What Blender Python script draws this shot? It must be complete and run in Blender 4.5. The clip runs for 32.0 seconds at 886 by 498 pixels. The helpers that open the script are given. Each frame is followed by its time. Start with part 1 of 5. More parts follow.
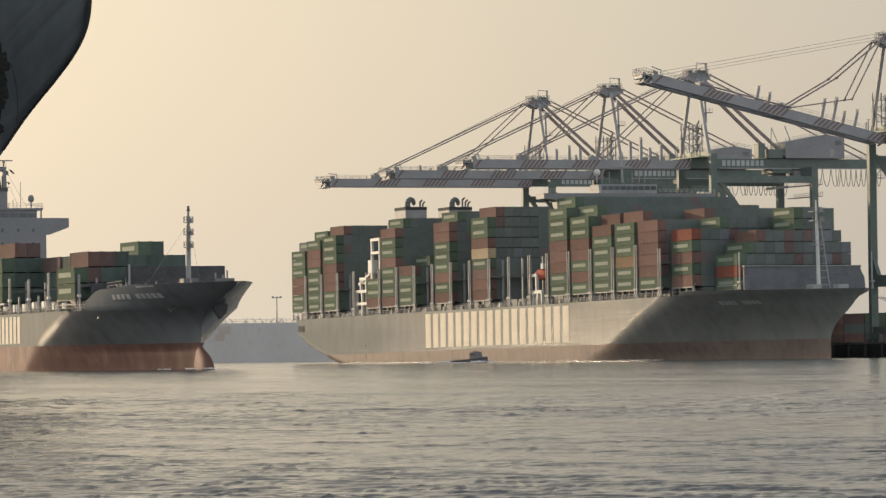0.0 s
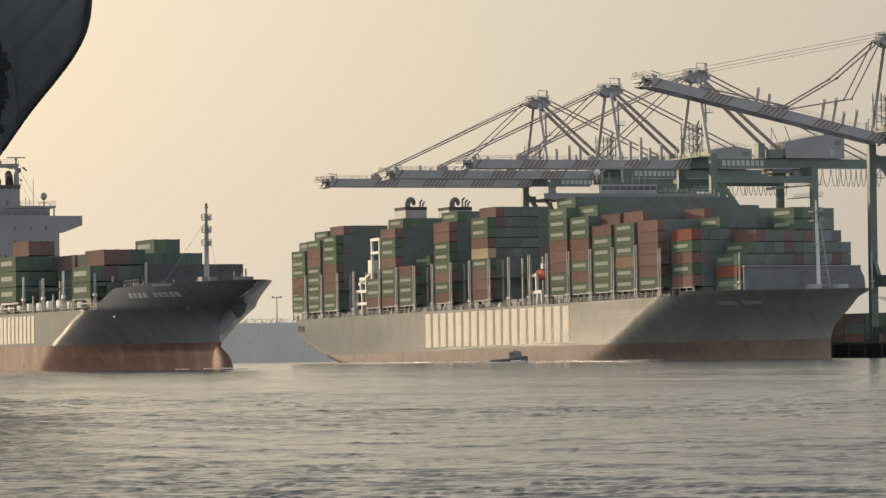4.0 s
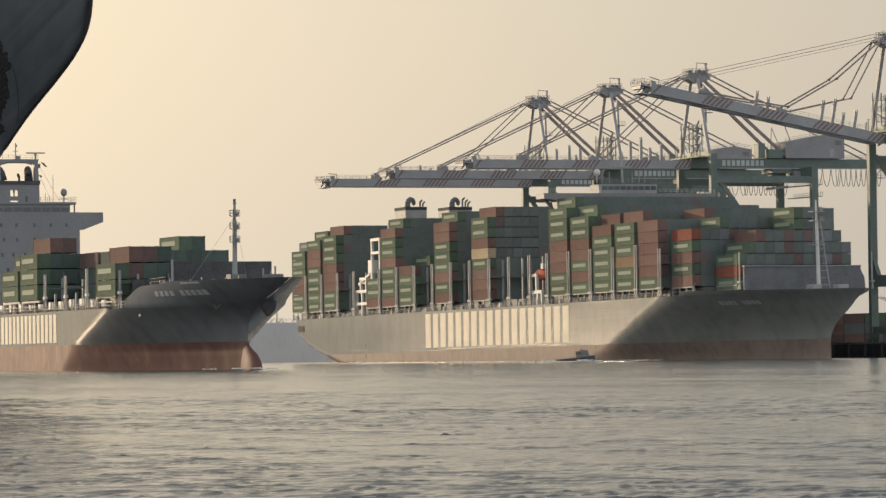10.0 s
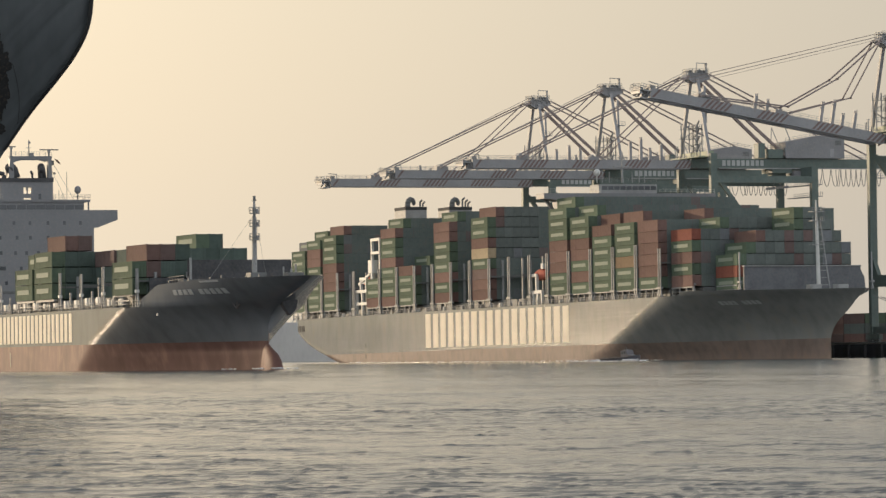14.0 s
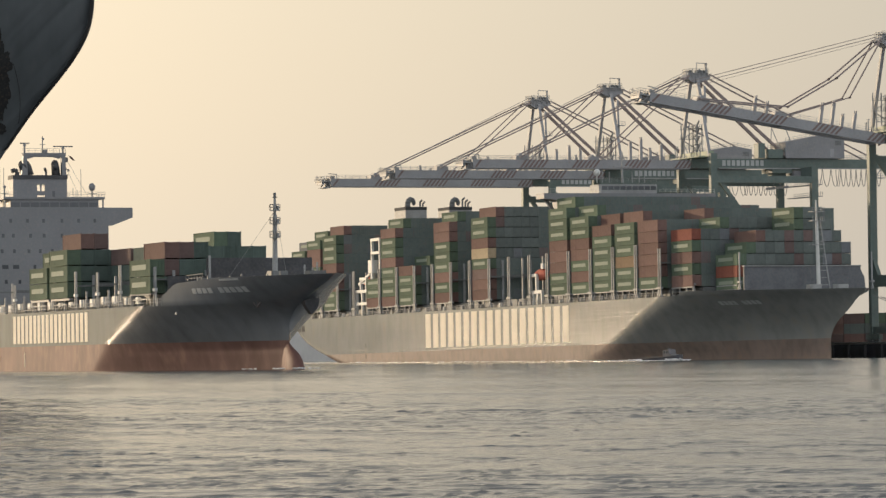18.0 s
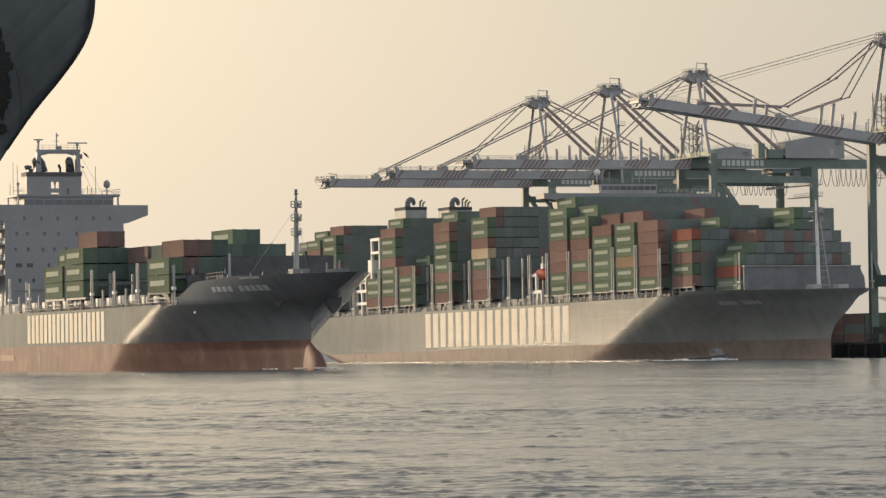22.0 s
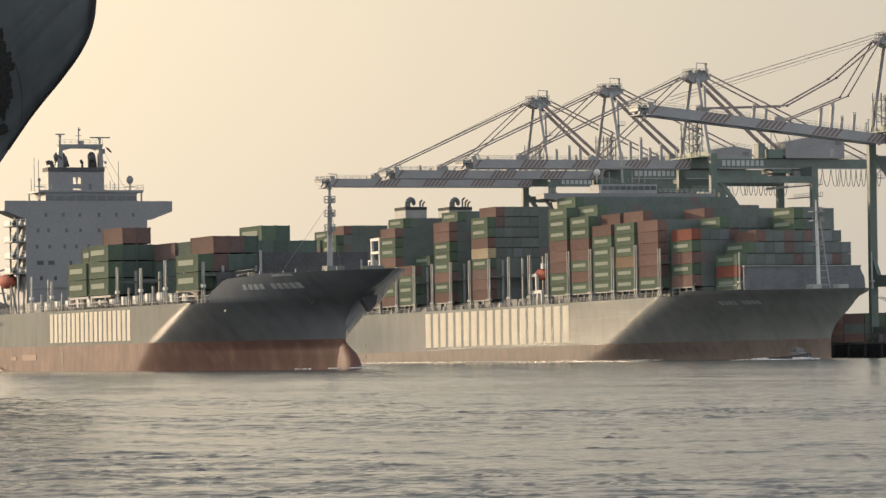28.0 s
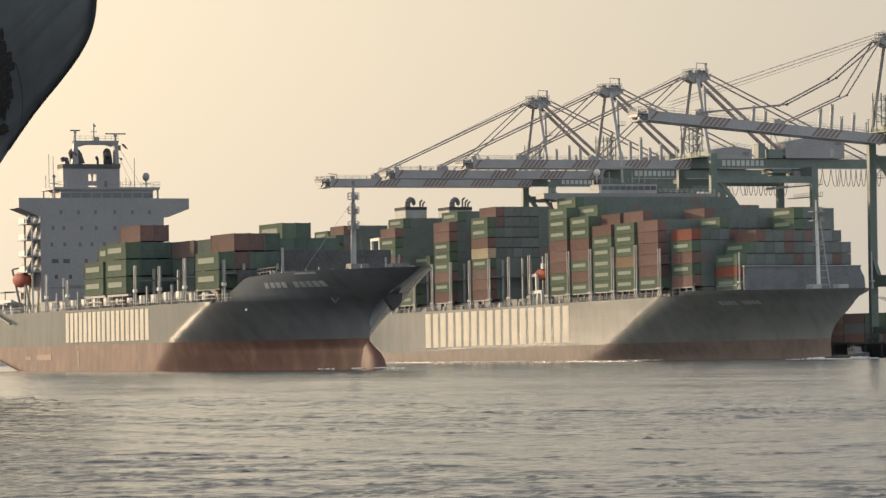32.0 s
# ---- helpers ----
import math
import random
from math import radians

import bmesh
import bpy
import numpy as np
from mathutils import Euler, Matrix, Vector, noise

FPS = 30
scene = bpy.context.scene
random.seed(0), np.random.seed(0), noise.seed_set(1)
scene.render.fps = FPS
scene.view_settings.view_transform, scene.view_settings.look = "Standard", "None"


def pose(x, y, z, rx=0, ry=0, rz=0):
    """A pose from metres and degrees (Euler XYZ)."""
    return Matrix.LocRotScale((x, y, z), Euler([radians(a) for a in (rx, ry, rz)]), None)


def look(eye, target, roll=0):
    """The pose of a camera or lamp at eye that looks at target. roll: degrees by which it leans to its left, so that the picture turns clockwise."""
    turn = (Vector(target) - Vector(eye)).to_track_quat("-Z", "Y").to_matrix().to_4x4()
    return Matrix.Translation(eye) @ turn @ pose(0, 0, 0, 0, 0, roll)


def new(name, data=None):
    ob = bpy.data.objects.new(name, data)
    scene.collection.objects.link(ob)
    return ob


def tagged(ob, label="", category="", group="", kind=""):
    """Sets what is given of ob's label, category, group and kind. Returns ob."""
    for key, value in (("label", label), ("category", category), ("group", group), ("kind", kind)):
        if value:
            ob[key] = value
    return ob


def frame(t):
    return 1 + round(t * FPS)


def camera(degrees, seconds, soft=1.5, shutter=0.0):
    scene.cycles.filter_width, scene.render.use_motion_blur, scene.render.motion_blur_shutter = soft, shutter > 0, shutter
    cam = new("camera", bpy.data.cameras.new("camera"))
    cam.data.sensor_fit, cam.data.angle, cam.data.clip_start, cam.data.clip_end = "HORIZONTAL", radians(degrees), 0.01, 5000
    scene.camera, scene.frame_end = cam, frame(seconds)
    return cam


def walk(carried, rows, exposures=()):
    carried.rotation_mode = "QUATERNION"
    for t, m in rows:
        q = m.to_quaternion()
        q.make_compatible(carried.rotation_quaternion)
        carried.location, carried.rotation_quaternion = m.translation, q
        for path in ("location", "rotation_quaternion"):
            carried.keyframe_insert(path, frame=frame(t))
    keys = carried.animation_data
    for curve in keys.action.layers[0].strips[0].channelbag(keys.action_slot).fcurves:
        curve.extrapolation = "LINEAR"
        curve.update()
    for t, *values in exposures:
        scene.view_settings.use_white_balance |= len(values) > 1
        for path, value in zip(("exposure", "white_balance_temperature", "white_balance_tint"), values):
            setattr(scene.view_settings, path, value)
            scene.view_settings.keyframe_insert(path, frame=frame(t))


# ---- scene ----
# ---------------------------------------------------------------- camera
EYE, AIM = (0.0, 0.0, 2.06), (0.0, 1000.0, 27.41)
cam = camera(12.152, 32.0, soft=1.4)
walk(cam, [(0.0, look(EYE, AIM, -0.728)), (32.0, look(EYE, AIM, -0.728))], [(0.0, -0.01, 6350, 10), (10.0, 0.03, 6350, 10), (32.0, 0.13, 6350, 10)])

# ---------------------------------------------------------------- sky, sun
SUN_LEFT, SUN_HIGH = radians(43.5), radians(8)
world = bpy.data.worlds.new("sky")
scene.world = world
world.use_nodes = True
wn, wl = world.node_tree.nodes, world.node_tree.links
sky = wn.new("ShaderNodeTexSky")
sky.sky_type, sky.sun_disc = "NISHITA", False
sky.sun_elevation, sky.sun_rotation = SUN_HIGH, -SUN_LEFT
sky.air_density, sky.dust_density, sky.ozone_density = 1.0, 5.0, 1.0
veil = wn.new("ShaderNodeMix")
veil.data_type = "RGBA"
direction, up, haze = wn.new("ShaderNodeTexCoord"), wn.new("ShaderNodeSeparateXYZ"), wn.new("ShaderNodeMapRange")
haze.inputs["From Max"].default_value = 0.9                     # haze thins out with height
haze.inputs["To Min"].default_value, haze.inputs["To Max"].default_value = 0.75, 0.28
wl.new(direction.outputs["Generated"], up.inputs["Vector"])
wl.new(up.outputs["Z"], haze.inputs["Value"])
wl.new(haze.outputs["Result"], veil.inputs["Factor"])
# the haze is bright and warm round the sun, dimmest at its side and cool opposite
toward, glow, tint = wn.new("ShaderNodeVectorMath"), wn.new("ShaderNodeMapRange"), wn.new("ShaderNodeValToRGB")
lift = wn.new("ShaderNodeVectorMath")
toward.operation, lift.operation = "DOT_PRODUCT", "SCALE"
lift.inputs["Scale"].default_value = 10.0
toward.inputs[1].default_value = (-math.sin(SUN_LEFT), math.cos(SUN_LEFT), 0)
glow.inputs["From Min"].default_value, glow.inputs["From Max"].default_value = -1.0, 1.0
stops = ((0.0, (1.18, 1.37, 1.7)), (0.55, (0.84, 0.92, 1.06)), (0.72, (0.46, 0.445, 0.425)), (0.81, (0.445, 0.402, 0.342)), (0.90, (0.785, 0.672, 0.51)), (1.0, (1.25, 1.01, 0.70)))
tint.color_ramp.interpolation = "B_SPLINE"
while len(tint.color_ramp.elements) < len(stops):
    tint.color_ramp.elements.new(0.5)
for e, (p, c) in zip(tint.color_ramp.elements, stops):
    e.position, e.color = p, (*c, 1)
wl.new(direction.outputs["Generated"], toward.inputs[0])
wl.new(toward.outputs["Value"], glow.inputs["Value"])
wl.new(glow.outputs["Result"], tint.inputs["Fac"])
wl.new(tint.outputs["Color"], lift.inputs[0])
wl.new(lift.outputs["Vector"], veil.inputs["B"])
wl.new(sky.outputs["Color"], veil.inputs["A"])
wl.new(veil.outputs["Result"], wn["Background"].inputs["Color"])
wn["Background"].inputs["Strength"].default_value = 0.14
sun = new("sun", bpy.data.lights.new("sun", "SUN"))
sun.data.energy, sun.data.angle, sun.data.color = 2.9, radians(1.5), (1.0, 0.77, 0.52)
sun.matrix_world = look((-math.sin(SUN_LEFT) * math.cos(SUN_HIGH) * 500, math.cos(SUN_LEFT) * math.cos(SUN_HIGH) * 500, math.sin(SUN_HIGH) * 500), (0, 0, 0))


# ---------------------------------------------------------------- materials
def paint(name, col, rough=0.55, var=0.18, big=0.12, small=1.6, metal=0.0, bump=0.03, dirt=(0.16, 0.10, 0.06), dirty=0.25, island=0.0, streak=1.0, spec=0.16, fade=1.3):
    """Weathered paint, its colour raised to stand in for haze: broad fading, fine grain and stains that run down, at
    world size.
    """
    col = tuple(min(0.8, c * fade + 0.01) for c in col)
    m = bpy.data.materials.new(name)
    m.use_nodes = True
    n, l = m.node_tree.nodes, m.node_tree.links
    b = n["Principled BSDF"]
    geo, pos = n.new("ShaderNodeNewGeometry"), n.new("ShaderNodeTexCoord")
    mp = n.new("ShaderNodeMapping")
    mp.inputs["Scale"].default_value = (1, 1, 1 / streak)
    l.new(pos.outputs["Object"], mp.inputs["Vector"])
    a, c = n.new("ShaderNodeTexNoise"), n.new("ShaderNodeTexNoise")
    a.inputs["Scale"].default_value, c.inputs["Scale"].default_value = big, small
    a.inputs["Detail"].default_value, c.inputs["Detail"].default_value = 5, 4
    l.new(pos.outputs["Object"], a.inputs["Vector"])
    l.new(mp.outputs["Vector"], c.inputs["Vector"])
    add = n.new("ShaderNodeMath")
    add.operation = "ADD"
    l.new(a.outputs["Fac"], add.inputs[0])
    l.new(c.outputs["Fac"], add.inputs[1])
    spread = n.new("ShaderNodeMapRange")
    spread.inputs["From Min"].default_value, spread.inputs["From Max"].default_value = 0.7, 1.3
    spread.inputs["To Min"].default_value, spread.inputs["To Max"].default_value = 1 - var, 1 + var
    l.new(add.outputs[0], spread.inputs["Value"])
    tone = n.new("ShaderNodeVectorMath")
    tone.operation = "SCALE"
    tone.inputs[0].default_value = col
    if island:
        hsv = n.new("ShaderNodeHueSaturation")
        hsv.inputs["Color"].default_value = (*col, 1)
        r = n.new("ShaderNodeMapRange")
        r.inputs["To Min"].default_value, r.inputs["To Max"].default_value = 1 - island, 1 + island
        info = n.new("ShaderNodeObjectInfo")
        l.new(info.outputs["Random"], r.inputs["Value"])
        l.new(r.outputs["Result"], hsv.inputs["Value"])
        l.new(hsv.outputs["Color"], tone.inputs[0])
    l.new(spread.outputs["Result"], tone.inputs["Scale"])
    mask = n.new("ShaderNodeMapRange")
    mask.inputs["From Min"].default_value, mask.inputs["From Max"].default_value = 0.55, 0.75
    mask.inputs["To Max"].default_value = dirty
    l.new(c.outputs["Fac"], mask.inputs["Value"])
    mix = n.new("ShaderNodeMix")
    mix.data_type = "RGBA"
    mix.inputs["B"].default_value = (*dirt, 1)
    l.new(mask.outputs["Result"], mix.inputs["Factor"])
    l.new(tone.outputs["Vector"], mix.inputs["A"])
    l.new(mix.outputs["Result"], b.inputs["Base Color"])
    b.inputs["Roughness"].default_value, b.inputs["Metallic"].default_value = rough, metal
    b.inputs["Specular IOR Level"].default_value = spec
    if bump:
        bp = n.new("ShaderNodeBump")
        bp.inputs["Strength"].default_value, bp.inputs["Distance"].default_value = 0.4, bump
        l.new(c.outputs["Fac"], bp.inputs["Height"])
        l.new(bp.outputs["Normal"], b.inputs["Normal"])
    return m


def relief(m, size, depth, strength=0.5, detail=1):
    """Adds a second, directional relief to a paint: size in metres along the three axes."""
    n, l = m.node_tree.nodes, m.node_tree.links
    pos, mp, tex, bp = n.new("ShaderNodeTexCoord"), n.new("ShaderNodeMapping"), n.new("ShaderNodeTexNoise"), n.new("ShaderNodeBump")
    mp.vector_type = "TEXTURE"
    mp.inputs["Scale"].default_value = size
    tex.inputs["Scale"].default_value, tex.inputs["Detail"].default_value = 1.0, detail
    bp.inputs["Strength"].default_value, bp.inputs["Distance"].default_value = strength, depth
    l.new(pos.outputs["Object"], mp.inputs["Vector"])
    l.new(mp.outputs["Vector"], tex.inputs["Vector"])
    l.new(tex.outputs["Fac"], bp.inputs["Height"])
    b = n["Principled BSDF"]
    if b.inputs["Normal"].links:
        l.new(b.inputs["Normal"].links[0].from_socket, bp.inputs["Normal"])
    l.new(bp.outputs["Normal"], b.inputs["Normal"])
    return mp


# dark hull greens, raised and greyed for haze, most on the farther ship
HULL = paint("hull_hazed_green", (0.19, 0.194, 0.186), 0.14, 0.16, 0.05, 0.35, bump=0.008, dirt=(0.24, 0.213, 0.165), dirty=0.4, streak=3, spec=0.075)
HULL_DARK = paint("hull_deep_green", (0.136, 0.141, 0.147), 0.14, 0.2, 0.05, 0.35, bump=0.008, dirt=(0.17, 0.165, 0.15), dirty=0.35, streak=3, spec=0.05)
BOOT = paint("boot_red", (0.135, 0.072, 0.06), 0.6, 0.22, 0.08, 0.5, dirt=(0.28, 0.17, 0.125), dirty=0.6, streak=2, spec=0.07)
# faded boot red of the far ship, with haze mixed into the colour
BOOT_FADED_HAZED = paint("boot_faded_hazed", (0.18, 0.14, 0.12), 0.6, 0.22, 0.08, 0.5, dirt=(0.25, 0.165, 0.115), dirty=0.55, streak=2, spec=0.08)
for m in (HULL, HULL_DARK, BOOT_FADED_HAZED):
    relief(m, (30, 4, 0.7), 0.036, 0.6)
NAVY = paint("hull_slate", (0.055, 0.061, 0.064), 0.4, 0.18, 0.15, 0.9, bump=0.02, dirt=(0.10, 0.10, 0.10), dirty=0.4, streak=4)
bands = relief(NAVY, (0.9, 1000, 40), 0.22, 0.9, 1)           # plating drawn in between slanting frames
bands.inputs["Rotation"].default_value = (0, radians(43), 0)
TAR = paint("torn_black", (0.012, 0.012, 0.012), 0.8, 0.3, 0.6, 6.0)
WHITE = paint("ship_white", (0.46, 0.455, 0.43), 0.5, 0.08, 0.2, 2.0, dirt=(0.5, 0.36, 0.2), dirty=0.25)
# the feeder's white house paint, with its shade put in as grey
HOUSE = paint("house_shade_grey", (0.17, 0.17, 0.175), 0.5, 0.08, 0.2, 2.0, dirt=(0.4, 0.3, 0.2), dirty=0.2)
SIGN = paint("sign_white", (0.80, 0.71, 0.57), 0.7, 0.1, 0.2, 1.5, dirty=0.2, dirt=(0.5, 0.4, 0.3), fade=1.0)
DECK = paint("deck_green", (0.2, 0.21, 0.19), 0.7, 0.25, 0.2, 1.5)
STEEL = paint("steel_grey", (0.235, 0.235, 0.23), 0.55, 0.2, 0.4, 2.5, dirty=0.35)
DARK = paint("dark_steel", (0.12, 0.123, 0.122), 0.6, 0.25, 0.4, 2.5)
GLASS = paint("window_dark", (0.05, 0.055, 0.062), 0.12, 0.1, 0.4, 2.0, bump=0.0, dirty=0.0, spec=0.5)
SOOT = paint("soot_grey", (0.055, 0.055, 0.058), 0.7, 0.25, 0.4, 2.5)
ORANGE = paint("lifeboat_orange", (0.42, 0.115, 0.075), 0.75, 0.1, 0.4, 2.0, dirty=0.1)
CRANE_BLUE = paint("crane_grey", (0.22, 0.22, 0.225), 0.5, 0.12, 0.2, 1.2, dirty=0.3)
CRANE_GREEN = paint("crane_green", (0.095, 0.12, 0.108), 0.5, 0.15, 0.2, 1.2, dirty=0.3)
# crane green again, with sunlight put into the colour, for the hinge level
CRANE_SUNLIT = paint("crane_sunlit_green", (0.22, 0.25, 0.175), 0.5, 0.12, 0.2, 1.2, dirty=0.25)
STAY = paint("stay_brown", (0.19, 0.155, 0.148), 0.55, 0.25, 0.4, 1.5, dirty=0.4)
BREAKWATER = paint("breakwater_grey", (0.105, 0.108, 0.115), 0.6, 0.2, 0.3, 2.0)
STRIPE = paint("hazard_brown", (0.14, 0.102, 0.095), 0.6, 0.15, 0.3, 2.0)
CONCRETE = paint("concrete", (0.43, 0.405, 0.375), 0.85, 0.08, 0.05, 0.6, dirt=(0.36, 0.34, 0.31), dirty=0.4, streak=3)
RUBBER = paint("rubber", (0.05, 0.05, 0.05), 0.8, 0.2)
FOAM = paint("foam", (0.8, 0.8, 0.78), 0.9, 0.1, dirty=0.0)
# dark and maroon are paled for haze; the last two repeat them, paled less
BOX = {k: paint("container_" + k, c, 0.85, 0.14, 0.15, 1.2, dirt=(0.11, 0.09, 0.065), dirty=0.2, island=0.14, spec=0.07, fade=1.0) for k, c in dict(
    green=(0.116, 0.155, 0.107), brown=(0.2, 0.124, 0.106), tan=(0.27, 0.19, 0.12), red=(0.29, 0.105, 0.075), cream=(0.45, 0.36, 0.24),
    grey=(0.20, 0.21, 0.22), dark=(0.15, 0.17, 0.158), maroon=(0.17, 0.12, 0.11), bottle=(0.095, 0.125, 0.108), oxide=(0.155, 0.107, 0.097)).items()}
PLATE = paint("plate_pale", (0.225, 0.255, 0.2), 0.75, 0.12, 0.3, 2.0, dirty=0.2)


# ---------------------------------------------------------------- mesh tools
class Mesh:
    """Gathers simple solids into one mesh."""

    def __init__(self):
        self.v, self.f = [], []

    def add(self, verts, faces):
        k = len(self.v)
        self.v += [tuple(p) for p in verts]
        self.f += [tuple(i + k for i in f) for f in faces]
        return self

    def box(self, x0, x1, y0, y1, z0, z1, m=None):
        p = [Vector(q) for q in ((x0, y0, z0), (x1, y0, z0), (x1, y1, z0), (x0, y1, z0), (x0, y0, z1), (x1, y0, z1), (x1, y1, z1), (x0, y1, z1))]
        if m is not None:
            p = [m @ q for q in p]
        return self.add(p, ((0, 3, 2, 1), (4, 5, 6, 7), (0, 1, 5, 4), (1, 2, 6, 5), (2, 3, 7, 6), (3, 0, 4, 7)))

    def chamfer(self, x0, x1, y0, y1, z0, z1, c):
        """A box whose upright edges are cut off."""
        ring = [(x0 + c, y0), (x1 - c, y0), (x1, y0 + c), (x1, y1 - c), (x1 - c, y1), (x0 + c, y1), (x0, y1 - c), (x0, y0 + c)]
        return self.prism(ring, z0, z1)

    def prism(self, ring, z0, z1):
        n = len(ring)
        v = [(x, y, z0) for x, y in ring] + [(x, y, z1) for x, y in ring]
        return self.add(v, [tuple(range(n - 1, -1, -1)), tuple(range(n, 2 * n))] + [(i, (i + 1) % n, n + (i + 1) % n, n + i) for i in range(n)])

    def profile(self, ring, axis, a, b):
        """A flat outline drawn out along an axis: x (outline in y, z) or y (outline in x, z)."""
        n = len(ring)
        put = (lambda p, t: (t, p[0], p[1])) if axis == "x" else (lambda p, t: (p[0], t, p[1]))
        v = [put(p, a) for p in ring] + [put(p, b) for p in ring]
        return self.add(v, [tuple(range(n - 1, -1, -1)), tuple(range(n, 2 * n))] + [(i, (i + 1) % n, n + (i + 1) % n, n + i) for i in range(n)])

    def tube(self, a, b, r, seg=6, r2=None):
        a, b = Vector(a), Vector(b)
        r2 = r if r2 is None else r2
        d = (b - a).normalized()
        s = d.orthogonal().normalized()
        t = d.cross(s)
        v = []
        for p, q in ((a, r), (b, r2)):
            v += [p + (s * math.cos(2 * math.pi * i / seg) + t * math.sin(2 * math.pi * i / seg)) * q for i in range(seg)]
        return self.add(v, [tuple(range(seg - 1, -1, -1)), tuple(range(seg, 2 * seg))] + [(i, (i + 1) % seg, seg + (i + 1) % seg, seg + i) for i in range(seg)])

    def beam(self, a, b, w, h):
        """A square beam from a to b, w across and h high."""
        a, b = Vector(a), Vector(b)
        d = b - a
        d.normalize()
        up = Vector((0, 0, 1)) if abs(d.z) < 0.95 else Vector((0, 1, 0))
        s = d.cross(up).normalized() * w / 2
        t = s.cross(d).normalized() * h / 2
        v = [p + i * s + j * t for p in (a, b) for i, j in ((-1, -1), (1, -1), (1, 1), (-1, 1))]
        return self.add(v, ((0, 3, 2, 1), (4, 5, 6, 7), (0, 1, 5, 4), (1, 2, 6, 5), (2, 3, 7, 6), (3, 0, 4, 7)))

    def path(self, pts, r, seg=5):
        for a, b in zip(pts, pts[1:]):
            self.tube(a, b, r, seg)
        return self

    def ball(self, c, rx, ry, rz, n=12, k=8):
        v, f = [], []
        for j in range(k + 1):
            t = math.pi * j / k
            for i in range(n):
                p = 2 * math.pi * i / n
                v.append((c[0] + rx * math.sin(t) * math.cos(p), c[1] + ry * math.sin(t) * math.sin(p), c[2] + rz * math.cos(t)))
        for j in range(k):
            for i in range(n):
                f.append((j * n + i, (j + 1) * n + i, (j + 1) * n + (i + 1) % n, j * n + (i + 1) % n))
        return self.add(v, f)

    def rail(self, pts, h=1.1, step=1.6, r=0.035):
        """A handrail with two bars and its stanchions along a line."""
        for a, b in zip(pts, pts[1:]):
            a, b = Vector(a), Vector(b)
            n = max(1, round((b - a).length / step))
            for z in (h, h * 0.5):
                self.tube(a + Vector((0, 0, z)), b + Vector((0, 0, z)), r, 4)
            for i in range(n + 1):
                p = a.lerp(b, i / n)
                self.tube(p, p + Vector((0, 0, h)), r, 4)
        return self

    def mesh(self, name, material, smooth=False):
        me = bpy.data.meshes.new(name)
        me.from_pydata(self.v, [], self.f)
        me.validate()
        if smooth:
            me.polygons.foreach_set("use_smooth", [True] * len(me.polygons))
            me.update()
        me.materials.append(material)
        return me


def part(name, m, material, parent, label="", smooth=False):
    ob = new(name, m.mesh(name, material, smooth) if isinstance(m, Mesh) else m)
    ob.parent = parent
    if label:
        ob["label"] = label
    return ob


def thing(name, label, category, at=None, group="", kind=""):
    ob = tagged(new(name), label, category, group, kind)
    if at is not None:
        ob.matrix_world = at
    return ob


# ---------------------------------------------------------------- the plan: berth line and ships
QUAY = pose(-23.552, 1274.976, 0, 0, 0, 20.751 - 90)          # x along the berth towards the bow, y to the land
MOORED = pose(-23.552, 1274.976, -1.215, 0, -0.464, 20.751 - 90)


def sailing(t):
    """The pose of the sailing ship at t seconds."""
    s, way = 3.1242 * t + 0.00105 * t * t, 0.3541 - 0.0475
    return pose(-106.485 + s * math.sin(way), 885.76 - s * math.cos(way), -0.19, 0, -0.109, math.degrees(0.3541) - 90)


def curve_at(rows, z):
    for (a, p), (b, q) in zip(rows, rows[1:]):
        if z <= b:
            k = max(0.0, (z - a) / (b - a))
            return p + (q - p) * k
    return rows[-1][1]


